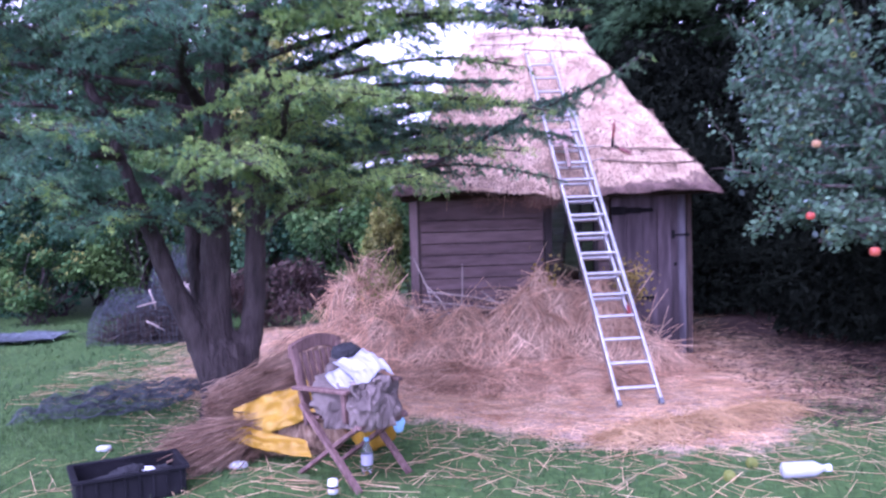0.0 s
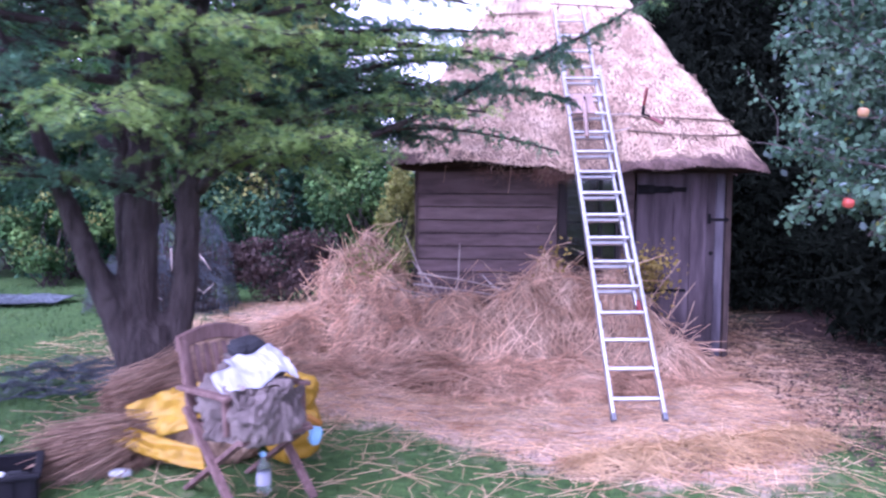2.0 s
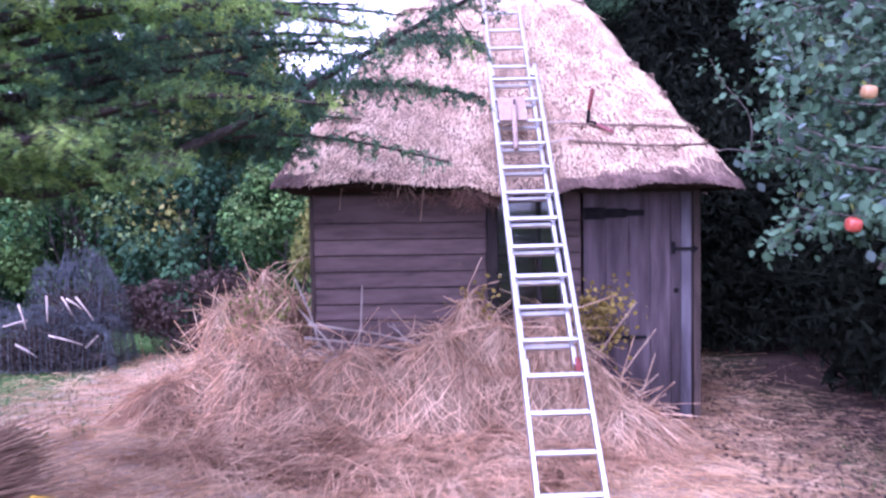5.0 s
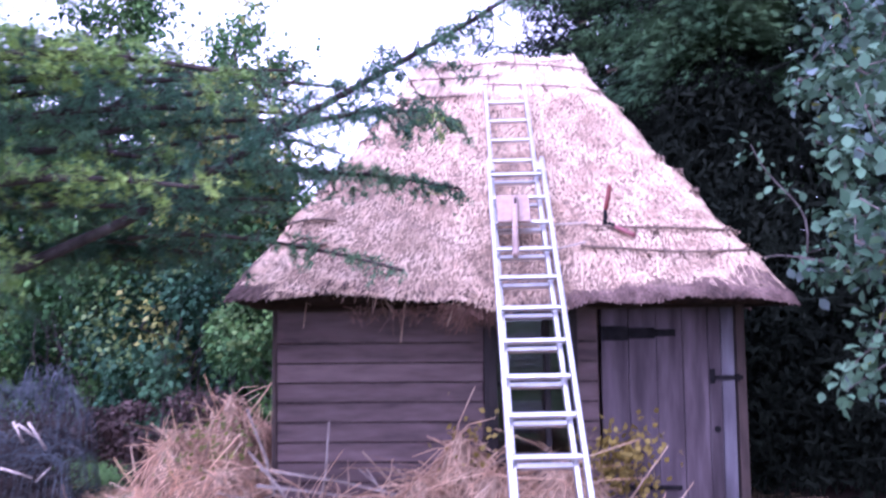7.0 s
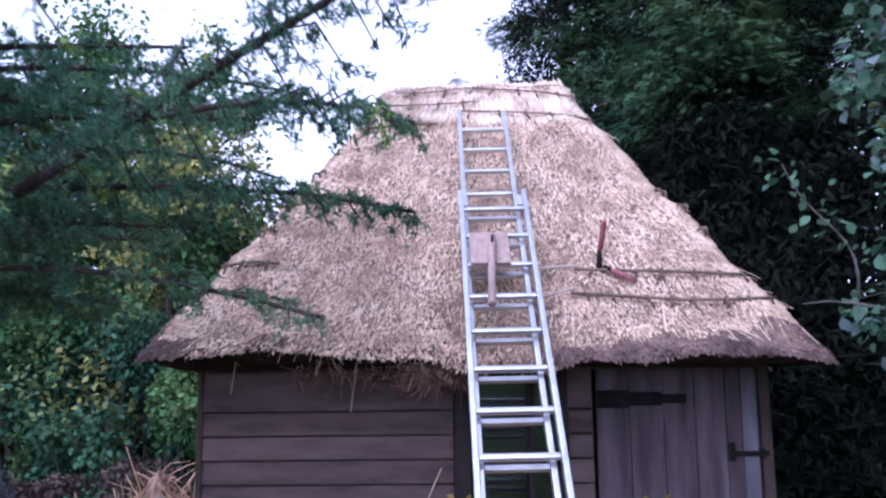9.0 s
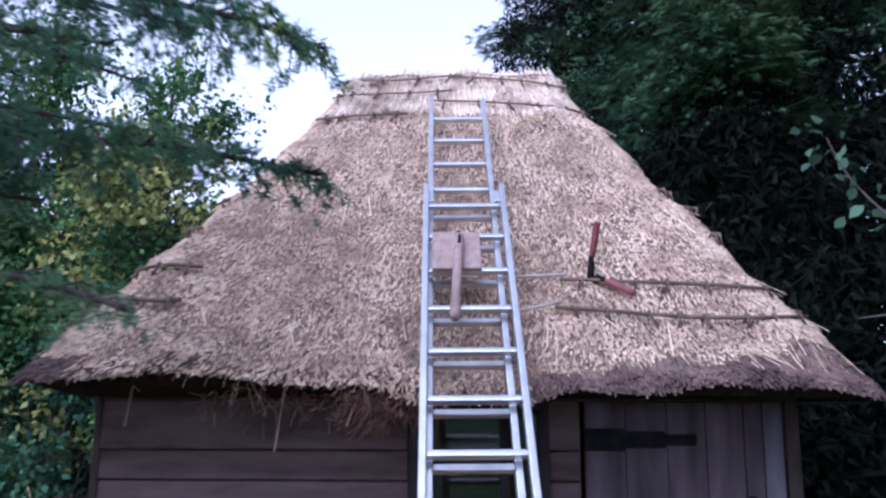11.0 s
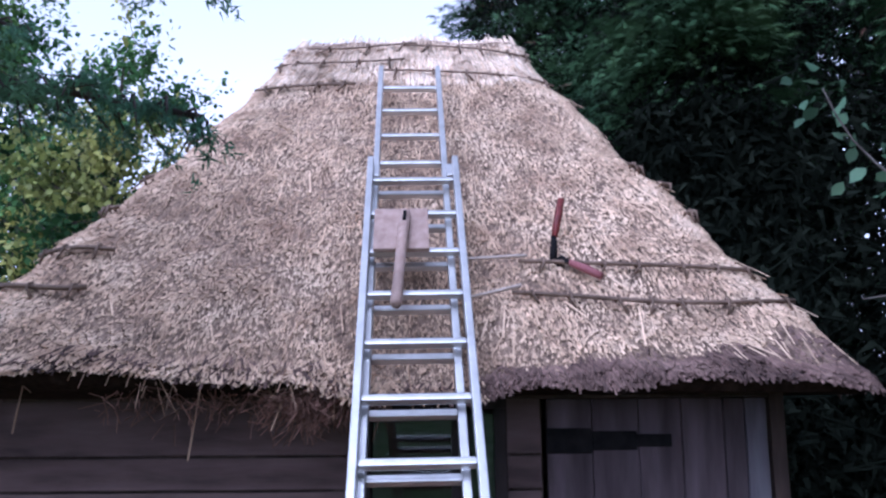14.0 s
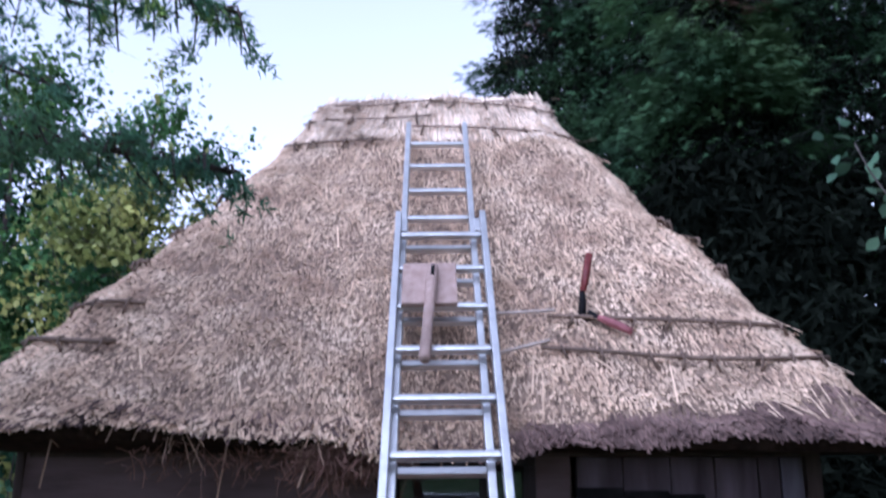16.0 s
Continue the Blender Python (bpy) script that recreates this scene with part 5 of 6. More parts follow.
def hummock(cx, cy, rx, ry, h, seed):
    """Netting thrown over a hummock: from its foot before to its foot behind."""
    def place(a, b):
        u_, v_ = a * 2 - 1, b * 2 - 1
        q_ = max(0.0, 1 - abs(u_) ** 5) * max(0.0, 1 - abs(v_) ** 5)
        return cx + rx * u_ + rumple(a, b, seed, 0.10), cy + ry * v_ + rumple(b, a, seed + 4, 0.10), 0.03 + h * q_ ** 0.3 * (1 + rumple(a, b, seed + 9, 0.35)) + abs(rumple(a, b, seed, 0.06, 9))
    return place


for cx, cy, rx, ry, h, seed in ((-3.32, 12.72, 0.92, 0.48, 0.54, 1.0), (-3.28, 12.75, 0.95, 0.52, 0.62, 6.0), (-2.96, 12.98, 0.52, 0.38, 1.10, 3.0)):
    netting("net_cover", hummock(cx, cy, rx, ry, h, seed), 30, 26, 0.0024, pile, "dark blue-grey fruit netting")
for x0, z0, dx, dz in ((-3.02, 0.90, 0.02, -0.30), (-2.86, 0.88, 0.13, -0.20), (-2.68, 0.88, 0.21, -0.26), (-2.80, 0.86, 0.20, -0.12), (-3.35, 0.80, 0.10, -0.28), (-3.25, 0.62, -0.26, -0.06), (-2.6, 0.30, 0.16, 0.14), (-3.0, 0.45, 0.40, -0.10), (-3.4, 0.35, 0.26, -0.14)):
    a = Vector((x0, 12.26 + 0.06 * rng.random(), z0))
    e = a + Vector((dx, -0.04, dz))
    part("stick", tube(bmesh.new(), [a, (a + e) / 2 + Vector((0.008, -0.01, 0.006)), e], [0.013, 0.012, 0.008], 6), M_STICK, pile, "pale split stick", smooth=True)


# ---------- branches and foliage ----------
def limb(bm, a, b, r0, r1, bend=0.08, n=7, sides=8):
    a, b = Vector(a), Vector(b)
    side = (b - a).orthogonal().normalized()
    up = side.cross((b - a).normalized())
    k = [rng.normal() * bend * (b - a).length for _ in range(4)]
    pts = []
    for i in range(n):
        t = i / (n - 1)
        w = math.sin(math.pi * t)
        pts.append(a.lerp(b, t) + side * (k[0] * w + k[1] * 0.5 * math.sin(math.tau * t)) + up * (k[2] * w + k[3] * 0.5 * math.sin(math.tau * t)))
    tube(bm, pts, [r0 + (r1 - r0) * i / (n - 1) for i in range(n)], sides)
    return pts


def along(pts, t):
    f = t * (len(pts) - 1)
    i = min(int(f), len(pts) - 2)
    return pts[i].lerp(pts[i + 1], f - i), (pts[i + 1] - pts[i]).normalized()


# the cedar: three stems from one bole, level boughs with flat plates of needles
cedar = empty("cedar_tree", "many-stemmed cedar with level boughs of green needles", "tree", at=(-1.22, 7.0, 0.08))
bm = bmesh.new()
tube(bm, [(-1.32, 6.95, -0.15), (-1.32, 6.95, 0.10), (-1.32, 6.95, 0.35), (-1.33, 6.95, 0.60), (-1.33, 6.96, 0.80)], [0.30, 0.225, 0.20, 0.195, 0.14], 16)
for pts, rad in (([(-1.38, 6.93, 0.5), (-1.52, 6.88, 0.90), (-1.70, 6.84, 1.35), (-1.88, 6.78, 1.9), (-2.1, 6.7, 2.6), (-2.4, 6.6, 3.4)], [0.14, 0.105, 0.085, 0.06, 0.048, 0.03]),
                 ([(-1.36, 6.97, 0.5), (-1.38, 6.98, 0.9), (-1.37, 7.0, 1.4), (-1.34, 7.03, 2.0), (-1.30, 7.05, 3.0), (-1.22, 7.1, 4.2), (-1.2, 7.1, 5.6)], [0.16, 0.13, 0.125, 0.12, 0.105, 0.09, 0.04]),
                 ([(-1.22, 7.0, 0.45), (-1.13, 7.04, 0.78), (-1.08, 7.08, 1.1), (-1.06, 7.10, 1.6), (-1.03, 7.14, 2.3), (-0.95, 7.2, 3.4), (-0.85, 7.25, 4.6)], [0.13, 0.10, 0.095, 0.09, 0.085, 0.07, 0.04]),
                 ([(-1.44, 7.1, 0.6), (-1.56, 7.22, 1.1), (-1.62, 7.32, 2.0), (-1.66, 7.4, 3.0), (-1.8, 7.45, 4.4)], [0.10, 0.075, 0.07, 0.06, 0.03])):
    tube(bm, pts, rad, 12)
trunk = part("trunk", bm, M_BARK, cedar, "dark grey forked trunk with rough bark")
melt = trunk.modifiers.new("melt", "REMESH")
melt.mode, melt.voxel_size, melt.use_smooth_shade = "VOXEL", 0.028, True
soften = trunk.modifiers.new("soften", "SMOOTH")
soften.factor, soften.iterations = 0.5, 6
ridges = bpy.data.textures.new("bark_ridges", "CLOUDS")
ridges.noise_scale = 0.07
rough_bark = trunk.modifiers.new("rough_bark", "DISPLACE")
rough_bark.texture, rough_bark.strength, rough_bark.mid_level = ridges, 0.035, 0.5

BOUGHS = [  # start, end, thickness, spread of the side twigs, share of needles coloured as lit
    ((-1.0, 7.2, 2.6), (1.30, 8.35, 3.05), 0.026, 0.30, 0.05),
    ((-0.9, 7.4, 2.2), (0.95, 8.15, 2.45), 0.024, 0.45, 0.03),
    ((-0.9, 7.4, 2.0), (0.70, 8.00, 2.15), 0.024, 0.45, 0.03),
    ((-0.9, 7.3, 1.9), (0.55, 7.75, 2.15), 0.014, 0.42, 0.05),
    ((0.40, 7.45, 2.20), (1.58, 7.30, 2.04), 0.010, 0.26, 0.03),
    ((-1.2, 6.9, 3.1), (-0.2, 5.2, 3.0), 0.040, 0.70, 0.5),
    ((-1.4, 6.9, 3.2), (-1.7, 5.0, 3.1), 0.040, 0.70, 0.5),
    ((-1.2, 7.0, 3.2), (0.6, 6.0, 3.2), 0.040, 0.65, 0.4),
    ((-0.9, 7.3, 2.3), (1.05, 9.0, 2.85), 0.028, 0.42, 0.05),
    ((-0.9, 7.3, 2.5), (0.85, 9.05, 3.15), 0.028, 0.42, 0.05),
    ((-1.0, 7.2, 2.5), (1.22, 7.9, 2.80), 0.026, 0.40, 0.05),
    ((-1.0, 7.0, 2.75), (0.95, 5.9, 2.80), 0.034, 0.42, 1.4),
    ((-1.0, 7.0, 2.60), (1.25, 6.2, 2.52), 0.034, 0.40, 1.4),
    ((-1.2, 7.1, 3.0), (1.65, 6.6, 3.35), 0.036, 0.42, 0.6),
    ((-1.2, 7.1, 3.4), (1.30, 6.2, 3.70), 0.036, 0.48, 0.6),
    ((-1.2, 7.1, 3.9), (0.90, 6.3, 3.95), 0.036, 0.55, 0.6),
    ((-1.0, 7.2, 2.3), (1.15, 7.72, 2.75), 0.030, 0.50, 0.05),
    ((-1.0, 7.2, 2.1), (0.98, 7.62, 2.32), 0.028, 0.45, 0.1),
    ((-1.1, 7.2, 2.7), (1.10, 7.50, 2.92), 0.030, 0.28, 0.05),
    ((-1.0, 7.2, 2.0), (0.40, 7.80, 2.12), 0.024, 0.25, 0.1),
    ((-1.0, 7.0, 2.1), (1.05, 6.45, 2.25), 0.035, 0.45, 1.2),
    ((-0.95, 7.12, 1.95), (0.5, 6.25, 1.98), 0.04, 0.45, 0.8),
    ((-0.95, 7.05, 1.75), (0.2, 5.6, 2.05), 0.04, 0.55, 1.2),
    ((-1.2, 6.9, 2.0), (-0.75, 5.0, 2.12), 0.045, 0.60, 1.2),
    ((-1.25, 6.9, 2.3), (0.1, 5.1, 2.5), 0.045, 0.62, 1.1),
    ((-1.2, 7.0, 2.5), (0.85, 6.35, 2.62), 0.04, 0.50, 0.7),
    ((-1.1, 7.1, 2.35), (0.75, 7.25, 2.45), 0.045, 0.45, 0.15),
    ((-1.2, 7.1, 2.9), (1.3, 6.9, 3.3), 0.05, 0.60, 0.1),
    ((-1.2, 7.1, 3.2), (0.7, 5.6, 3.35), 0.05, 0.70, 0.25),
    ((-1.2, 7.1, 3.7), (1.2, 7.2, 4.3), 0.045, 0.60, 0.05),
    ((-1.2, 7.1, 3.6), (0.2, 5.3, 4.0), 0.045, 0.70, 0.15),
    ((-1.1, 7.2, 2.2), (0.6, 8.6, 2.5), 0.045, 0.50, 0.1),
    ((-1.2, 7.2, 2.9), (0.3, 9.0, 3.2), 0.045, 0.60, 0.05),
    ((-1.3, 6.9, 2.2), (-1.9, 5.0, 2.35), 0.045, 0.65, 1.0),
    ((-1.4, 6.9, 2.7), (-1.3, 4.9, 2.95), 0.05, 0.70, 0.4),
    ((-1.7, 6.8, 1.8), (-3.1, 5.6, 2.2), 0.05, 0.70, 0.3),
    ((-1.85, 6.75, 1.85), (-3.8, 6.5, 2.25), 0.05, 0.65, 0.2),
    ((-1.4, 7.0, 3.3), (-3.0, 5.4, 3.4), 0.05, 0.75, 0.2),
    ((-1.7, 7.3, 2.4), (-3.4, 8.2, 2.4), 0.045, 0.65, 0.1),
    ((-1.7, 7.4, 2.0), (-2.6, 9.0, 2.2), 0.045, 0.60, 0.1),
    ((-1.3, 7.2, 3.4), (-2.6, 8.6, 3.6), 0.045, 0.70, 0.1),
    ((-1.3, 7.2, 4.2), (-2.9, 6.6, 4.5), 0.045, 0.70, 0.1),
    ((-1.2, 7.2, 4.6), (0.3, 7.9, 5.1), 0.04, 0.60, 0.05),
    ((-1.3, 6.9, 1.75), (-2.0, 5.6, 1.78), 0.04, 0.50, 0.35),
    ((-1.2, 7.1, 4.9), (-0.6, 5.6, 5.2), 0.04, 0.60, 0.1),
    ((-1.5, 7.0, 3.0), (-3.5, 6.2, 3.0), 0.045, 0.75, 0.3),
    ((-1.4, 7.0, 3.8), (-2.2, 5.0, 3.9), 0.045, 0.75, 0.2),
    ((-1.6, 7.4, 3.1), (-3.3, 7.6, 3.3), 0.045, 0.75, 0.1),
    ((-2.0, 6.7, 2.3), (-4.2, 5.8, 2.5), 0.04, 0.75, 0.4),
    ((-1.3, 7.1, 3.5), (-0.2, 5.0, 3.1), 0.045, 0.70, 0.5),
    ((-1.85, 6.7, 1.8), (-3.0, 5.0, 1.95), 0.04, 0.60, 0.8),
    ((-1.4, 7.0, 4.4), (-3.2, 5.8, 4.8), 0.04, 0.75, 0.1),
]
# the long bare bough that climbs out towards the ridge, and the two that hang before the roof
CLIMBING = [(-1.02, 7.12, 2.02), (-0.62, 7.18, 1.90), (-0.44, 7.21, 1.92), (0.09, 7.22, 2.08), (0.50, 7.18, 2.24), (0.80, 7.12, 2.38), (1.10, 7.05, 2.53), (1.40, 6.95, 2.66), (1.66, 6.87, 2.77), (1.88, 6.83, 2.88), (2.12, 6.80, 3.02)]
HANGING = [(-0.98, 7.2, 2.30), (-0.3, 7.45, 2.42), (0.4, 7.7, 2.52), (0.95, 7.85, 2.55), (1.4, 7.92, 2.53), (1.79, 7.95, 2.46)]
OVER = [(1.10, 7.05, 2.54), (1.28, 7.3, 2.66), (1.45, 7.55, 2.75), (1.62, 7.75, 2.79), (1.80, 7.86, 2.76)]
# unseen upper boughs, added to shade the ones below
SHADE_BOUGHS = [((-1.2, 7.1, 4.3 + 0.11 * i), (-1.2 + 2.5 * math.cos(2.4 * i), 7.0 + 2.4 * math.sin(2.4 * i), 4.4 + 0.12 * i), 0.04, 0.8, 0.1) for i in range(12)]
# dense boughs added on the side away from the hut, to fill and shade it
SHADE_BOUGHS += [((-1.5, 7.0, 2.5 + 0.17 * i), (-2.9 - 1.1 * (i % 3) * 0.6, 5.9 + 2.6 * ((i * 0.618) % 1.0), 2.55 + 0.19 * i), 0.04, 0.95, 0.0) for i in range(11)]
sec_p, sec_c, sec_e, sec_lit, sec_fine = [], [], [], [], []


def bough_of_needles(pts, r0, width, lit, gap=0.05, droop=0.10, start=0.16, bark=None, fine=1.0):
    """A bough along pts with level side twigs to both sides that bow down at their ends; the needles follow later."""
    bm = bmesh.new()
    L = sum((b - a).length for a, b in zip(pts, pts[1:]))
    tube(bm, pts, [r0 + (0.006 - r0) * (i / (len(pts) - 1)) ** 0.8 for i in range(len(pts))], 8)
    nside = int(L / gap)
    for i in range(nside):
        t = start + (1 - start) * (i + rng.random()) / nside
        p, d = along(pts, min(t, 0.999))
        lev = Vector((d.y, -d.x, 0)).normalized() * (-1 if i % 2 else 1)
        reach = width * (0.35 + 0.75 * math.sin(math.pi * min(1, 0.25 + 0.8 * t))) * rng.uniform(0.45, 1.2)
        way = (lev + d * rng.uniform(0.0, 1.3) + Vector((0, 0, rng.normal() * 0.22 + 0.08))).normalized()
        c = p + way * reach * 0.5 + Vector((0, 0, 0.12 * reach))
        e = p + way * reach - Vector((0, 0, droop * reach + 0.05 * rng.random()))
        tube(bm, [p, c, e], [0.0045, 0.0035, 0.0015], 4, False)
        sec_p.append(p), sec_c.append(c), sec_e.append(e)
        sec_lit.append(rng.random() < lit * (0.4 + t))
        sec_fine.append(fine)
    part("bough", bm, bark or M_TWIG, cedar, smooth=True)


def bowed(a, b, n=9):
    """A gently wandering line from a to b that rises first and sinks at its tip."""
    a, b = Vector(a), Vector(b)
    L, side = (b - a).length, Vector((a.y - b.y, b.x - a.x, 0)).normalized()
    k1, k2, k3 = rng.normal(0, 0.05, 3)
    return [a.lerp(b, t) + side * L * (k1 * math.sin(math.pi * t) + k2 * math.sin(math.tau * t)) + Vector((0, 0, L * (0.05 * math.sin(math.pi * t) + k3 * 0.4 * math.sin(math.tau * t)))) for t in (i / (n - 1) for i in range(n))]


for a, b, r0, width, lit in BOUGHS:
    # more lit-coloured needles on the near boughs, fewer on the far left
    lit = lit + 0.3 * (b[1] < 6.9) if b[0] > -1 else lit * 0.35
    airy = b[0] > 0.8 and b[2] < 3.5
    bough_of_needles(bowed(a, b), r0, width * (0.72 if airy else 1.0), lit, gap=0.06 if airy else 0.045, bark=M_BARK if r0 > 0.038 else None)
for a, b, r0, width, lit in SHADE_BOUGHS:
    bough_of_needles(bowed(a, b), r0, width, lit, gap=0.06, fine=0.0)
bough_of_needles([Vector(p) for p in CLIMBING], 0.036, 0.26, 0.03, gap=0.065, droop=0.5, start=0.42, bark=M_BARK)
bough_of_needles([Vector(p) for p in HANGING], 0.020, 0.25, 0.03, gap=0.038, droop=0.22, start=0.25, bark=M_BARK)
bough_of_needles([Vector(p) for p in OVER], 0.012, 0.18, 0.03, gap=0.04, droop=0.6, start=0.3)

# short twiglets along the side twigs, and tufts of needles along the twiglets
sp_, sc_, se_ = (np.array([tuple(v) for v in q]) for q in (sec_p, sec_c, sec_e))
sl_, sf_ = np.array(sec_lit), np.array(sec_fine)
reach_ = np.linalg.norm(se_ - sp_, axis=1)
owner = np.repeat(np.arange(len(sp_)), np.maximum(2, (reach_ / np.where(sf_ > 0, 0.025, 0.06)).astype(int)))
m = len(owner)
f = rng.random((m, 1)) ** 0.85
tw = np.where(f < 0.5, sp_[owner] + (sc_ - sp_)[owner] * f * 2, sc_[owner] + (se_ - sc_)[owner] * (f * 2 - 1))
ow = unit((se_ - sp_)[owner])
sd_ = unit(np.cross(ow, [0, 0, 1.0])) * np.where(rng.random((m, 1)) < 0.5, -1, 1)
td = unit(ow * rng.uniform(0.2, 1.0, (m, 1)) + sd_ * rng.uniform(0.3, 1.0, (m, 1)) + rng.normal(0, 0.2, (m, 3)) - [0, 0, 0.25])
tl = rng.uniform(0.035, 0.115, m)
tagged(under("twigwork", raw_mesh("twigwork", *strewn(NEEDLE, tw, td, ball(m), np.stack([np.full(m, 0.004), tl, np.full(m, 0.01)], -1))), M_TWIG, cedar), kind="stuff")
tuft_owner = np.repeat(np.arange(m), np.where(sf_[owner] > 0, 4, 2))
tp = tw[tuft_owner] + td[tuft_owner] * (tl[tuft_owner] * rng.random(len(tuft_owner)))[:, None]
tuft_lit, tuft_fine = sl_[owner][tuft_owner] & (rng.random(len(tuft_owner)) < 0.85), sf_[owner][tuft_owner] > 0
for sel, mt, k, wide, short, long, lab in ((~tuft_lit & tuft_fine, M_NEEDLE, 6, 0.0068, 0.016, 0.034, "dark green cedar needles"), (tuft_lit & tuft_fine, M_NEEDLE_LIT, 6, 0.0068, 0.016, 0.034, "bright yellow-green young needles, coloured as lit"),
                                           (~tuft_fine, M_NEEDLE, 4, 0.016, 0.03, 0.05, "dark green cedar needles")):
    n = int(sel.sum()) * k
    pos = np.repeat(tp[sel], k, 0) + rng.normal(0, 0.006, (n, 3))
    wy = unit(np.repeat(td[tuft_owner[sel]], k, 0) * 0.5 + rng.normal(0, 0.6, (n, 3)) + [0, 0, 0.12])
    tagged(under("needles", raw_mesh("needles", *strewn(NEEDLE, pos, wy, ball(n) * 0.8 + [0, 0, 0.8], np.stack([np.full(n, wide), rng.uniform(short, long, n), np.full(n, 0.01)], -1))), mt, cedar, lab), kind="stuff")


# tall dark conifers behind the hut
# a spray: a flat fern of seven narrow scaly fingers
SPRAY = ([q for a, y0, g in ((-0.95, 0.05, 0.5), (-0.6, 0.15, 0.62), (-0.3, 0.3, 0.6), (0.04, 0.3, 0.7), (0.35, 0.25, 0.6), (0.66, 0.15, 0.6), (1.0, 0.02, 0.5))
          for q in ((-0.045, y0, 0), (0.045, y0, 0), (math.sin(a) * g, y0 + math.cos(a) * g, -0.25 * g))], [(k, k + 1, k + 2) for k in range(0, 21, 3)])


def conifer(x, y, h, r, n, label, low=0.4, rust=0.07, dead=2.6):
    """A dense conifer: feathery level branches above, dead bare ones below the height named dead."""
    near = x < 6.7 and y > 10
    t = empty("conifer_tree", label, "tree", "dark conifers", (x, y, 0))
    bm = bmesh.new()
    tube(bm, [(x, y, -0.1), (x + 0.05, y, h * 0.4), (x, y + 0.05, h * 0.97)], [0.20, 0.13, 0.02], 10)
    # trunk and boughs take the same painted shade colour
    part("trunk", bm, M_CROWN_SHADE, t, smooth=True)
    nb = int(h * 13)
    root, tip = [], []
    bm = bmesh.new()
    for i in range(nb):
        z = low + (h - low) * (i + rng.random()) / nb
        f_ = (z - low) / (h - low)
        reach = r * (1 - f_ ** 1.6) * (0.62 + 0.48 * rng.random()) + 0.12
        a = rng.random() * math.tau
        e = Vector((x + math.cos(a) * reach, y + math.sin(a) * reach, z + 0.12 * reach * rng.normal() + 0.1 * reach))
        tube(bm, [(x, y, z - 0.1), ((x + e.x) / 2, (y + e.y) / 2, z + 0.1), e], [0.03, 0.018, 0.005], 4, False)
        if z < dead:
            for _ in range(5):
                q = Vector((x, y, z)).lerp(e, rng.uniform(0.4, 1.0))
                tube(bm, [q, q + Vector(rng.normal(0, 0.16, 3)), q + Vector(rng.normal(0, 0.25, 3))], [0.006, 0.004, 0.002], 3, False)
        else:
            root.append((x, y, z)), tip.append(tuple(e))
    tagged(part("bough_whorl", bm, M_CROWN_SHADE, t), kind="stuff")
    root, tip = np.array(root), np.array(tip)
    n = int(n * (0.72 if near else 0.36))
    span = np.linalg.norm(tip - root, axis=1)
    pick = rng.choice(len(root), n, p=span ** 1.3 / (span ** 1.3).sum())
    g = 0.30 + 0.74 * rng.random((n, 1)) ** 0.7
    d = unit(tip - root)[pick]
    side = np.stack([d[:, 1], -d[:, 0], np.zeros(n)], -1)
    off = rng.normal(0, 1, (n, 1)) * 0.26 * np.sin(np.pi * np.clip(g * 0.75, 0, 1)) * np.minimum(1.2, span[pick])[:, None]
    pos = root[pick] + (tip - root)[pick] * g + side * off + rng.normal(0, 0.05, (n, 3)) - [0, 0, 0.05] - np.abs(off) * [0, 0, 0.35]
    wy = unit(d * 0.8 + side * np.sign(off) * 0.55 + rng.normal(0, 0.28, (n, 3)) - [0, 0, 0.35])
    up = unit(d * 0.45 + rng.normal(0, 0.28, (n, 3)) + [0, 0, 0.8])
    sz = rng.uniform(0.07, 0.15, n) * (1 if near else 1.5)
    red = noise_pick(pos, 1.1) < rust + 0.05
    # near-black sprays fill the crown round the trunk, painting the shade inside
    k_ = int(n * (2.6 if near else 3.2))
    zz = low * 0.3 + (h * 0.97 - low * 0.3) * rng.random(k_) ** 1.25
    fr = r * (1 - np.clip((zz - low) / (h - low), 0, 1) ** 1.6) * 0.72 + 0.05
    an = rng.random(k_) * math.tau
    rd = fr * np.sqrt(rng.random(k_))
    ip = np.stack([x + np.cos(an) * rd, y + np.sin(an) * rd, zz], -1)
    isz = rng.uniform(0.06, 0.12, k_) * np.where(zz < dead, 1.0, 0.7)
    tagged(under("inner_sprays", raw_mesh("inner_sprays", *strewn(NEEDLE, ip, rng.normal(0, 0.7, (k_, 3)) + [0, 0, -0.5], ball(k_) + [0, -0.8, 0], np.stack([isz * 0.5, isz * 1.5, isz], -1))), M_CROWN_SHADE, t), kind="stuff")
    for sel, m_, nm in ((~red, M_YEW, "sprays"), (red, M_RUST, "brown_sprays")):
        if sel.sum():
            tagged(under(nm, raw_mesh(nm, *strewn(SPRAY, pos[sel], wy[sel], up[sel], np.stack([sz[sel], sz[sel] * 1.3, sz[sel]], -1))), m_, t), kind="stuff")
    return t


def noise_pick(p, sc):
    return 0.5 + 0.5 * np.sin(p[:, 0] * 1.9 * sc + 1.3) * np.sin(p[:, 1] * 1.6 * sc + 0.4) * np.sin(p[:, 2] * 2.3 * sc + 2.0) + rng.normal(0, 0.06, len(p))


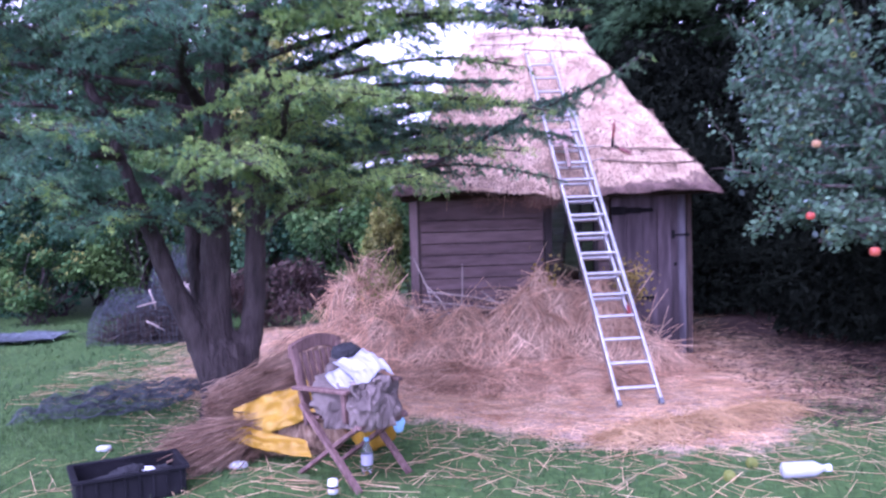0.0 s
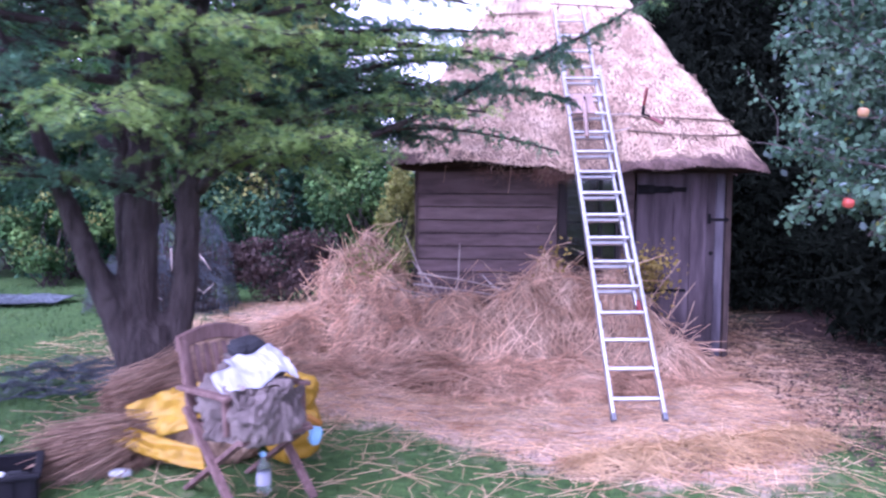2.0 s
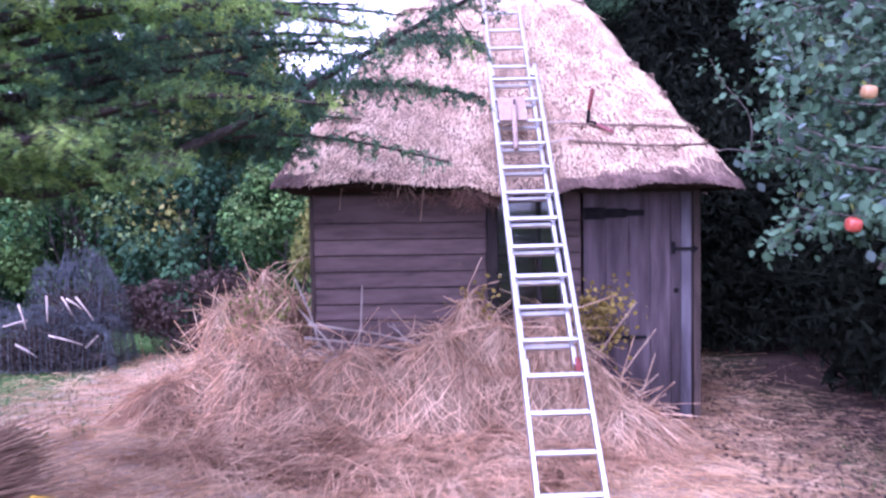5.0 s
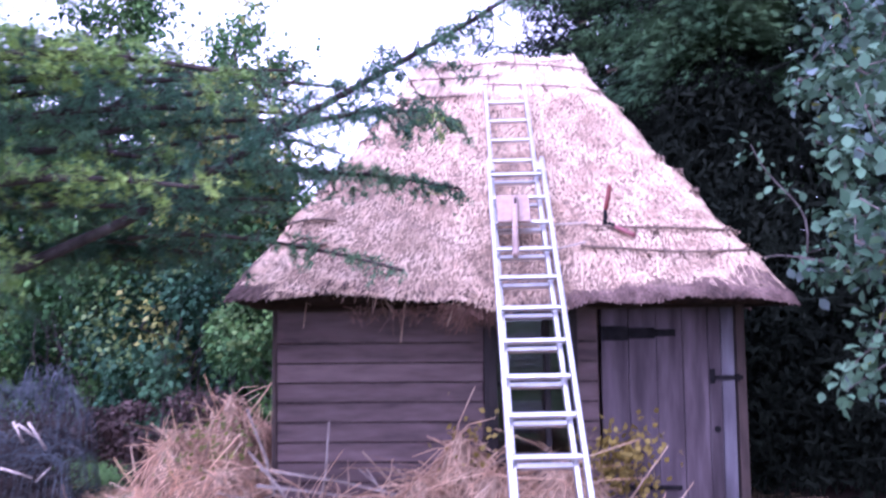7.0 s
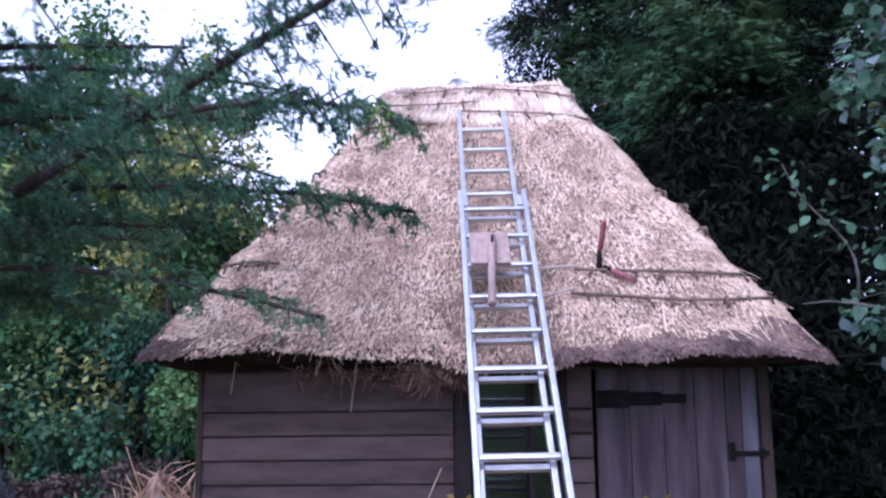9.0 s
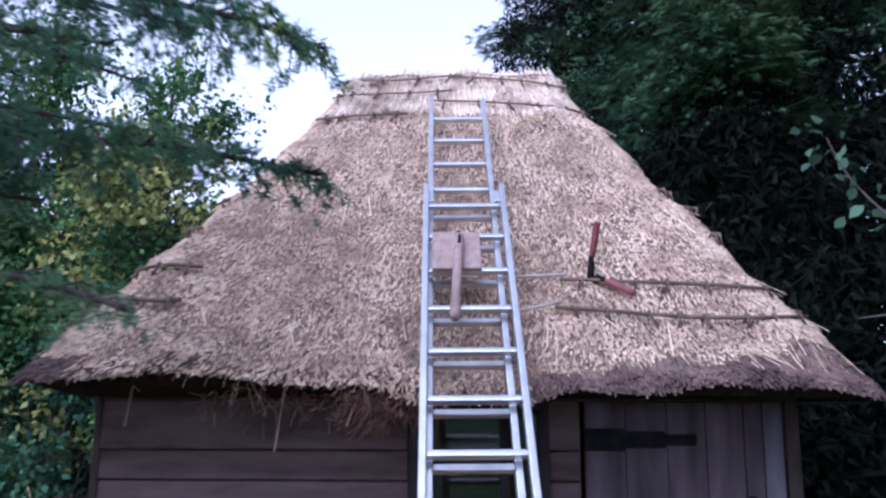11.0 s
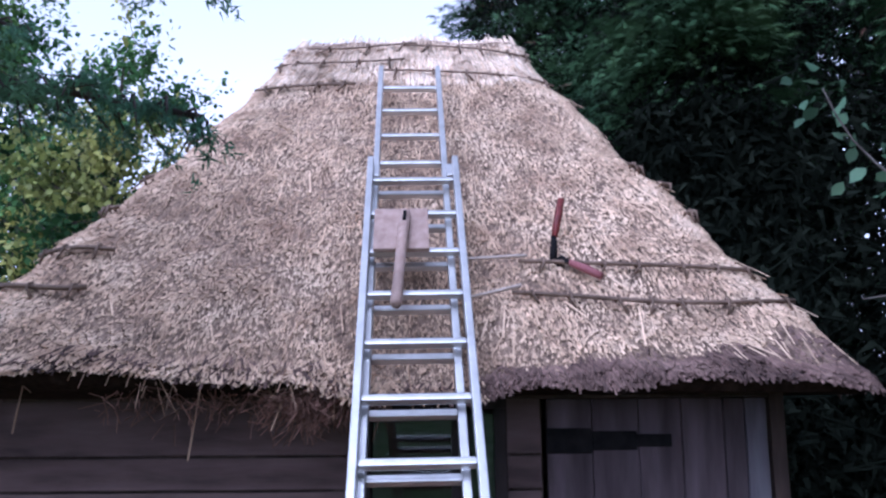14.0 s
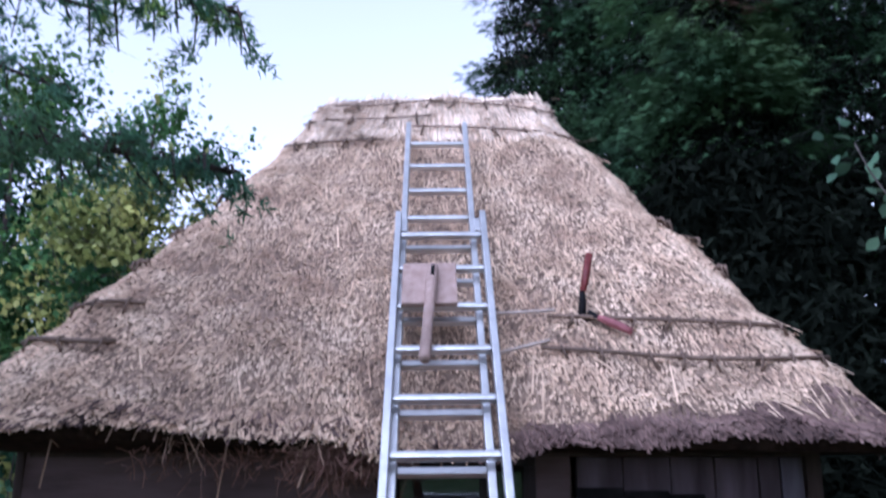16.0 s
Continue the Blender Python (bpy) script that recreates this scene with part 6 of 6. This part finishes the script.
for x, y, h, r, n in ((5.0, 14.6, 10.5, 2.5, 17000), (6.9, 12.2, 9.0, 2.2, 15000), (4.9, 18.0, 12.0, 3.0, 12000), (8.4, 10.0, 9.0, 2.4, 11000), (8.2, 15.0, 12.5, 3.0, 10000), (9.5, 7.0, 8.0, 2.4, 7000), (4.5, 13.6, 7.0, 1.5, 11000), (4.1, 16.2, 9.6, 1.7, 10000), (6.1, 10.4, 6.0, 1.5, 9000), (7.4, 8.6, 7.0, 1.8, 8000), (7.2, 17.5, 12.0, 3.0, 9000), (3.35, 16.9, 11.0, 2.1, 17000), (6.3, 13.4, 11.0, 1.9, 6000)):
    conifer(x, y, h, r, n, "tall dense dark green conifer behind the hut", low=0.5, dead=4.4 if y < 15 else 5.0)


# hedge shrubs and broadleaf trees
def shrub(name, x, y, z0, rx, ry, rz, n, leaf, m, label, category, group="", shape=SMALL_LEAF, lumps=18, extra=None):
    """A many-stemmed shrub: lumps of leaves on branching stems, with gaps between the lumps."""
    n = int(n * 1.05)
    t = empty(name, label, category, group, (x, y, 0))
    bm = bmesh.new()
    c = ball(lumps, 0.55) * [rx, ry, rz] * 0.85 + [x, y, z0]
    c[:, 2] = np.maximum(c[:, 2], 0.25)
    for p in c:
        a = Vector((x + rng.normal() * rx * 0.15, y + rng.normal() * ry * 0.15, 0))
        limb(bm, a, Vector(p), 0.008 + 0.006 * rz, 0.004, 0.10, 6, 5)
    tagged(part("stem", bm, M_BARK, t), kind="stuff")
    pick = rng.integers(0, lumps, n)
    rr = (0.15 + 0.22 * rng.random(lumps))[pick][:, None] * np.array([rx, ry, rz])
    d = unit(rng.normal(size=(n, 3)))
    pos = c[pick] + d * rr * rng.random((n, 1)) ** 0.5
    pos[:, 2] = np.maximum(pos[:, 2], 0.06)
    wy = unit(d * 0.5 + rng.normal(0, 0.6, (n, 3)) + [0, 0, -0.25])
    sz = leaf * rng.uniform(0.65, 1.4, n)
    # extra leaves favour lump tops; M_HEDGE_LIT there paints light from the sky
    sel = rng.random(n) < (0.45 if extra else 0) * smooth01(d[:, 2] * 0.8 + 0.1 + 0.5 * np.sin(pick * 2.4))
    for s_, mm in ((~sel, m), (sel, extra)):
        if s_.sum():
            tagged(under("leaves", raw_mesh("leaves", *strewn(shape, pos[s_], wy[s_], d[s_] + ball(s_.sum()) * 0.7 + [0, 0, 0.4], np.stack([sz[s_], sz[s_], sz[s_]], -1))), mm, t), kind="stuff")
    return t


HEDGE = "shrubs of the hedge"
for x, y, z0, rx, ry, rz, n, lf, m, lab in (
        (-0.6, 14.6, 1.35, 1.1, 0.9, 1.35, 9000, 0.075, M_HEDGE, "glossy green garden shrub in the hedge"),
        (-2.2, 15.2, 1.5, 1.4, 1.0, 1.6, 10000, 0.08, M_HEDGE_TEAL, "glossy blue-green laurel shrub in the hedge"),
        (-0.1, 15.8, 2.4, 1.3, 1.0, 1.5, 7000, 0.08, M_HEDGE, "tall green shrub behind the hedge"),
        (-4.2, 16.0, 1.8, 1.6, 1.1, 1.9, 9000, 0.09, M_HEDGE, "tall dark green shrub in the hedge"),
        (-6.4, 16.6, 1.7, 1.7, 1.1, 1.9, 8000, 0.09, M_HEDGE_TEAL, "dense dark green hedge shrub"),
        (-8.8, 16.0, 1.8, 1.8, 1.2, 2.0, 7000, 0.10, M_HEDGE, "dense dark green hedge shrub"),
        (-11, 15.0, 1.8, 1.8, 1.4, 2.0, 5000, 0.10, M_HEDGE, "dense dark green hedge shrub"),
        (-12.5, 12.0, 1.8, 1.6, 1.8, 2.0, 4000, 0.10, M_HEDGE, "dense dark green hedge shrub"),
        (-1.4, 17.2, 2.2, 1.9, 1.2, 2.3, 9000, 0.10, M_HEDGE, "tall dark green shrub behind the hedge"),
        (-3.6, 17.8, 2.6, 2.0, 1.2, 2.6, 9000, 0.11, M_HEDGE, "tall dark green shrub behind the hedge"),
        (-5.6, 18.0, 2.6, 2.0, 1.2, 2.6, 8000, 0.11, M_HEDGE, "tall dark green shrub behind the hedge"),
        (-7.8, 17.8, 2.6, 2.0, 1.2, 2.6, 8000, 0.11, M_HEDGE, "tall dark green shrub behind the hedge"),
        (1.2, 15.2, 1.6, 1.2, 0.9, 1.7, 5000, 0.08, M_HEDGE, "green shrub behind the hut")):
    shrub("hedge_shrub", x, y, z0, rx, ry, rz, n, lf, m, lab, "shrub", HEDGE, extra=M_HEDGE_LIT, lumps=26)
shrub("variegated_shrub", -6.1, 15.2, 0.85, 0.9, 0.7, 0.8, 5000, 0.07, M_HEDGE, "rounded yellow-green shrub before the hedge", "shrub", extra=M_AUTUMN)
shrub("dry_shrub", -1.75, 13.6, 0.58, 1.15, 0.45, 0.55, 7000, 0.05, M_BROWN_LEAF, "low dry brown shrub before the hedge", "shrub")
shrub("yellow_shrub", 0.02, 12.9, 1.15, 0.36, 0.4, 0.95, 4200, 0.05, M_AUTUMN, "upright yellow-green conifer shrub beside the hut", "shrub", extra=M_LEAF_YELLOW)


def airy_tree(x, y, h, r, n, leaf, m, label, extra, z_low=2.0):
    """A tall broadleaf tree with thin rising branches and a loose crown."""
    t = empty("broadleaf_tree", label, "tree", "trees beyond the hedge", (x, y, 0))
    bm = bmesh.new()
    main = limb(bm, (x, y, -0.1), (x + rng.normal() * 0.3, y, h * 0.93), 0.13, 0.012, 0.02, 10, 8)
    ends = []
    for i in range(34):
        f = 0.22 + 0.76 * (i + rng.random()) / 34
        p, _ = along(main, f)
        a = rng.random() * math.tau
        reach = r * (1.0 - 0.75 * f ** 2) * rng.uniform(0.6, 1.1)
        e = p + Vector((math.cos(a) * reach, math.sin(a) * reach, reach * rng.uniform(0.25, 0.9)))
        pts = limb(bm, p, e, 0.035 * (1.1 - f), 0.005, 0.06, 6, 5)
        for g in (0.45, 0.62, 0.78, 0.9, 1.0):
            ends.append(along(pts, min(g, 0.999))[0])
            for _ in range(2):
                q = ends[-1] + Vector(rng.normal(0, 0.22, 3) + [0, 0, 0.12])
                tube(bm, [ends[-1], q], [0.006, 0.002], 3, False)
                ends.append(q)
    tagged(part("branchwork", bm, M_TWIG, t), kind="stuff")
    c = np.array([tuple(e) for e in ends])
    pick = rng.integers(0, len(c), n)
    pos = c[pick] + rng.normal(0, 0.13, (n, 3))
    keep = pos[:, 2] > z_low * 0.5
    pos = pos[keep]
    n = len(pos)
    sz = leaf * rng.uniform(0.6, 1.3, n)
    sel = noise_pick(pos, 0.8) < 0.5
    for s_, mm in ((~sel, m), (sel, extra)):
        k_ = s_.sum()
        if k_:
            tagged(under("leaves", raw_mesh("leaves", *strewn(SMALL_LEAF, pos[s_], rng.normal(0, 0.7, (k_, 3)) + [0, 0, -0.4], ball(k_) + [0, 0, 0.5], np.stack([sz[s_]] * 3, -1))), mm, t), kind="stuff")


for x, y, z0, rx, ry, rz, n in ((-3.0, 20.8, 3.0, 1.6, 1.4, 2.7, 7000), (-4.4, 20.0, 3.6, 2.4, 1.5, 3.0, 9000), (-7.4, 20.2, 3.8, 2.6, 1.5, 3.2, 9000), (-10.6, 19.5, 3.8, 2.6, 1.6, 3.2, 8000), (-13.6, 17.5, 3.6, 2.4, 2.0, 3.2, 6000)):
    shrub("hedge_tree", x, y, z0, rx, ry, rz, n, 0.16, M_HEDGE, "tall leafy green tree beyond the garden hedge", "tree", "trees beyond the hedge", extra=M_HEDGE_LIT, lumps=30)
for x, y, z0, rx, ry, rz in ((9.6, 13.5, 3.6, 3.0, 2.0, 4.2), (11.2, 9.5, 3.4, 2.4, 2.6, 4.0), (8.4, 18.5, 4.6, 3.0, 2.0, 5.0), (10.6, 6.0, 3.2, 2.0, 2.4, 3.8)):
    shrub("evergreen_tree", x, y, z0, rx, ry, rz, 6500, 0.26, M_YEW, "broad dark evergreen tree behind the conifers", "tree", "evergreens behind the conifers", lumps=40)
airy_tree(-2.6, 17.8, 7.2, 2.1, 9000, 0.10, M_HEDGE, "slender half-bare tree with yellowing leaves", M_AUTUMN)
airy_tree(-2.0, 16.6, 5.3, 1.5, 8000, 0.10, M_AUTUMN, "slender tree with yellow autumn leaves", M_HEDGE)
airy_tree(-5.0, 18.6, 8.0, 2.4, 15000, 0.11, M_HEDGE, "tall green tree beyond the hedge", M_HEDGE)
airy_tree(-7.8, 18.5, 8.5, 2.6, 15000, 0.12, M_HEDGE, "tall green tree beyond the hedge", M_HEDGE)
airy_tree(-10.5, 17.5, 8.5, 2.6, 15000, 0.12, M_HEDGE, "tall green tree beyond the hedge", M_HEDGE)

# ---------- the apple tree ----------
apple_tree = empty("apple_tree", "old apple tree with grey-green leaves and red apples", "tree", at=(5.3, 7.4, 0))
bm = bmesh.new()
tr = limb(bm, (5.4, 7.5, -0.1), (5.2, 7.3, 1.7), 0.13, 0.10, 0.03, 6, 10)
part("trunk", bm, M_BARK, apple_tree, smooth=True)
crown = []
for i in range(92):
    bm = bmesh.new()
    e = None if i < 70 else Vector((rng.uniform(3.45, 4.1), rng.uniform(7.5, 8.4), rng.uniform(2.0, 3.5)))
    while e is None:
        q = ball(1, 0.6)[0] * [2.15, 2.1, 1.75] + [5.05, 7.3, 2.75]
        # branch ends also stay outside the late camera's right view edge
        low_cut = 1.25 + 0.15 * (q[0] - 3.0)
        if q[2] > low_cut - 0.1 * rng.random() and q[0] > 3.0 and (q[1] < 6.3 or q[0] > 2.65 + (q[1] - 6.33) * 0.53):
            e = Vector(q)
    s0 = Vector((5.2 + rng.normal() * 0.1, 7.3 + rng.normal() * 0.1, rng.uniform(1.3, 1.9)))
    pts = limb(bm, s0, e, 0.030, 0.006, 0.05, 7, 6)
    for g in np.linspace(0.35, 1, 9):
        p, d = along(pts, min(g, 0.999))
        for _ in range(2):
            w = Vector(rng.normal(0, 1, 3) + [0, 0, 0.3]).normalized() * rng.uniform(0.12, 0.32)
            tube(bm, [p, p + w * 0.5 + Vector((0, 0, 0.01)), p + w], [0.005, 0.004, 0.002], 4, False)
            crown += [(*(p + w * f), *w) for f in np.linspace(0.25, 1.0, 5)]
    part("branch", bm, M_GREYTWIG, apple_tree, smooth=True)
main_crown = None
# outlying sprigs that reach toward the roof
for a, b in (((4.5, 8.3, 2.05), (3.62, 8.62, 2.18)), ((3.62, 8.62, 2.18), (3.38, 8.73, 2.80)), ((4.2, 7.7, 2.0), (3.75, 7.75, 2.45)), ((4.3, 7.4, 1.9), (3.30, 7.40, 1.55)), ((4.4, 8.0, 2.7), (3.9, 8.1, 3.0)), ((4.2, 7.0, 2.3), (3.05, 6.6, 2.35)), ((4.2, 6.6, 1.8), (3.10, 6.2, 1.75)), ((4.2, 6.9, 2.2), (3.12, 6.75, 2.6)), ((4.2, 6.9, 2.6), (3.15, 6.9, 2.68)), ((4.2, 6.6, 2.0), (3.05, 6.6, 2.2)), ((4.3, 7.2, 2.5), (3.35, 7.3, 2.65))):
    bm = bmesh.new()
    pts = limb(bm, a, b, 0.007, 0.0025, 0.09, 9, 6)
    main_crown = len(crown) if main_crown is None else main_crown
    for g in np.linspace(0.25, 1, 4 if b[2] > 2.7 else 14):
        p, d = along(pts, min(g, 0.999))
        w = Vector(rng.normal(0, 1, 3) + [0, 0, 0.4]).normalized() * 0.05
        crown += [(*(p + w * f), *(w + d * 0.03)) for f in (0.4, 1.0)]
    part("sprig", bm, M_GREYTWIG, apple_tree, smooth=True)
cr = np.array(crown)
# the crown is cut along the late camera's right view edge, to fit that view
outlying = np.arange(len(cr)) >= main_crown
kept = (outlying | (cr[:, 1] < 6.45) | (cr[:, 0] > 2.42 + (cr[:, 1] - 6.33) * 0.53))
cr, outlying = cr[kept], outlying[kept]
k = 5
pos = np.repeat(cr[:, :3], k, 0) + rng.normal(0, 0.04, (len(cr) * k, 3))
n = len(pos)
wy = unit(unit(np.repeat(cr[:, 3:], k, 0)) * 0.5 + rng.normal(0, 0.55, (n, 3)) + [0, 0, -0.2])
sz = rng.uniform(0.042, 0.076, n) * np.where(np.repeat(outlying, k), 0.85, 1.0)
pickm = rng.random(n)
for nm, lo, hi, m, lab in (("leaves", 0, 0.91, M_APPLE_LEAF, "grey-green apple leaves"), ("pale_leaves", 0.91, 0.985, M_APPLE_PALE, "pale undersides of turned leaves"), ("yellow_leaves", 0.985, 1.01, M_LEAF_YELLOW, "yellowing apple leaves")):
    s_ = (pickm >= lo) & (pickm < hi)
    tagged(under(nm, raw_mesh(nm, *strewn(LEAF, pos[s_], wy[s_], ball(s_.sum()) + [-0.2, -0.2, 0.7], np.stack([sz[s_] * 0.85, sz[s_], sz[s_]], -1))), m, apple_tree, lab), kind="stuff")
for i, (x, y, z, russet) in enumerate(((3.20, 6.21, 1.70, 0), (3.22, 5.40, 1.47, 0), (3.35, 6.4, 2.25, 1))):
    ap = crumple("apple", (x, y, z), (0.062, 0.062, 0.057), Euler((0.2, 0.1, 0)), M_APPLE_RUSSET if russet else M_APPLE, i * 1.7, 0.03, apple_tree, "ripe red apple" if not russet else "russet brown apple", grid=10)
    part("stalk", tube(bmesh.new(), [(x, y, z + 0.03), (x + 0.005, y, z + 0.06)], 0.002, 4), M_TWIG, ap)
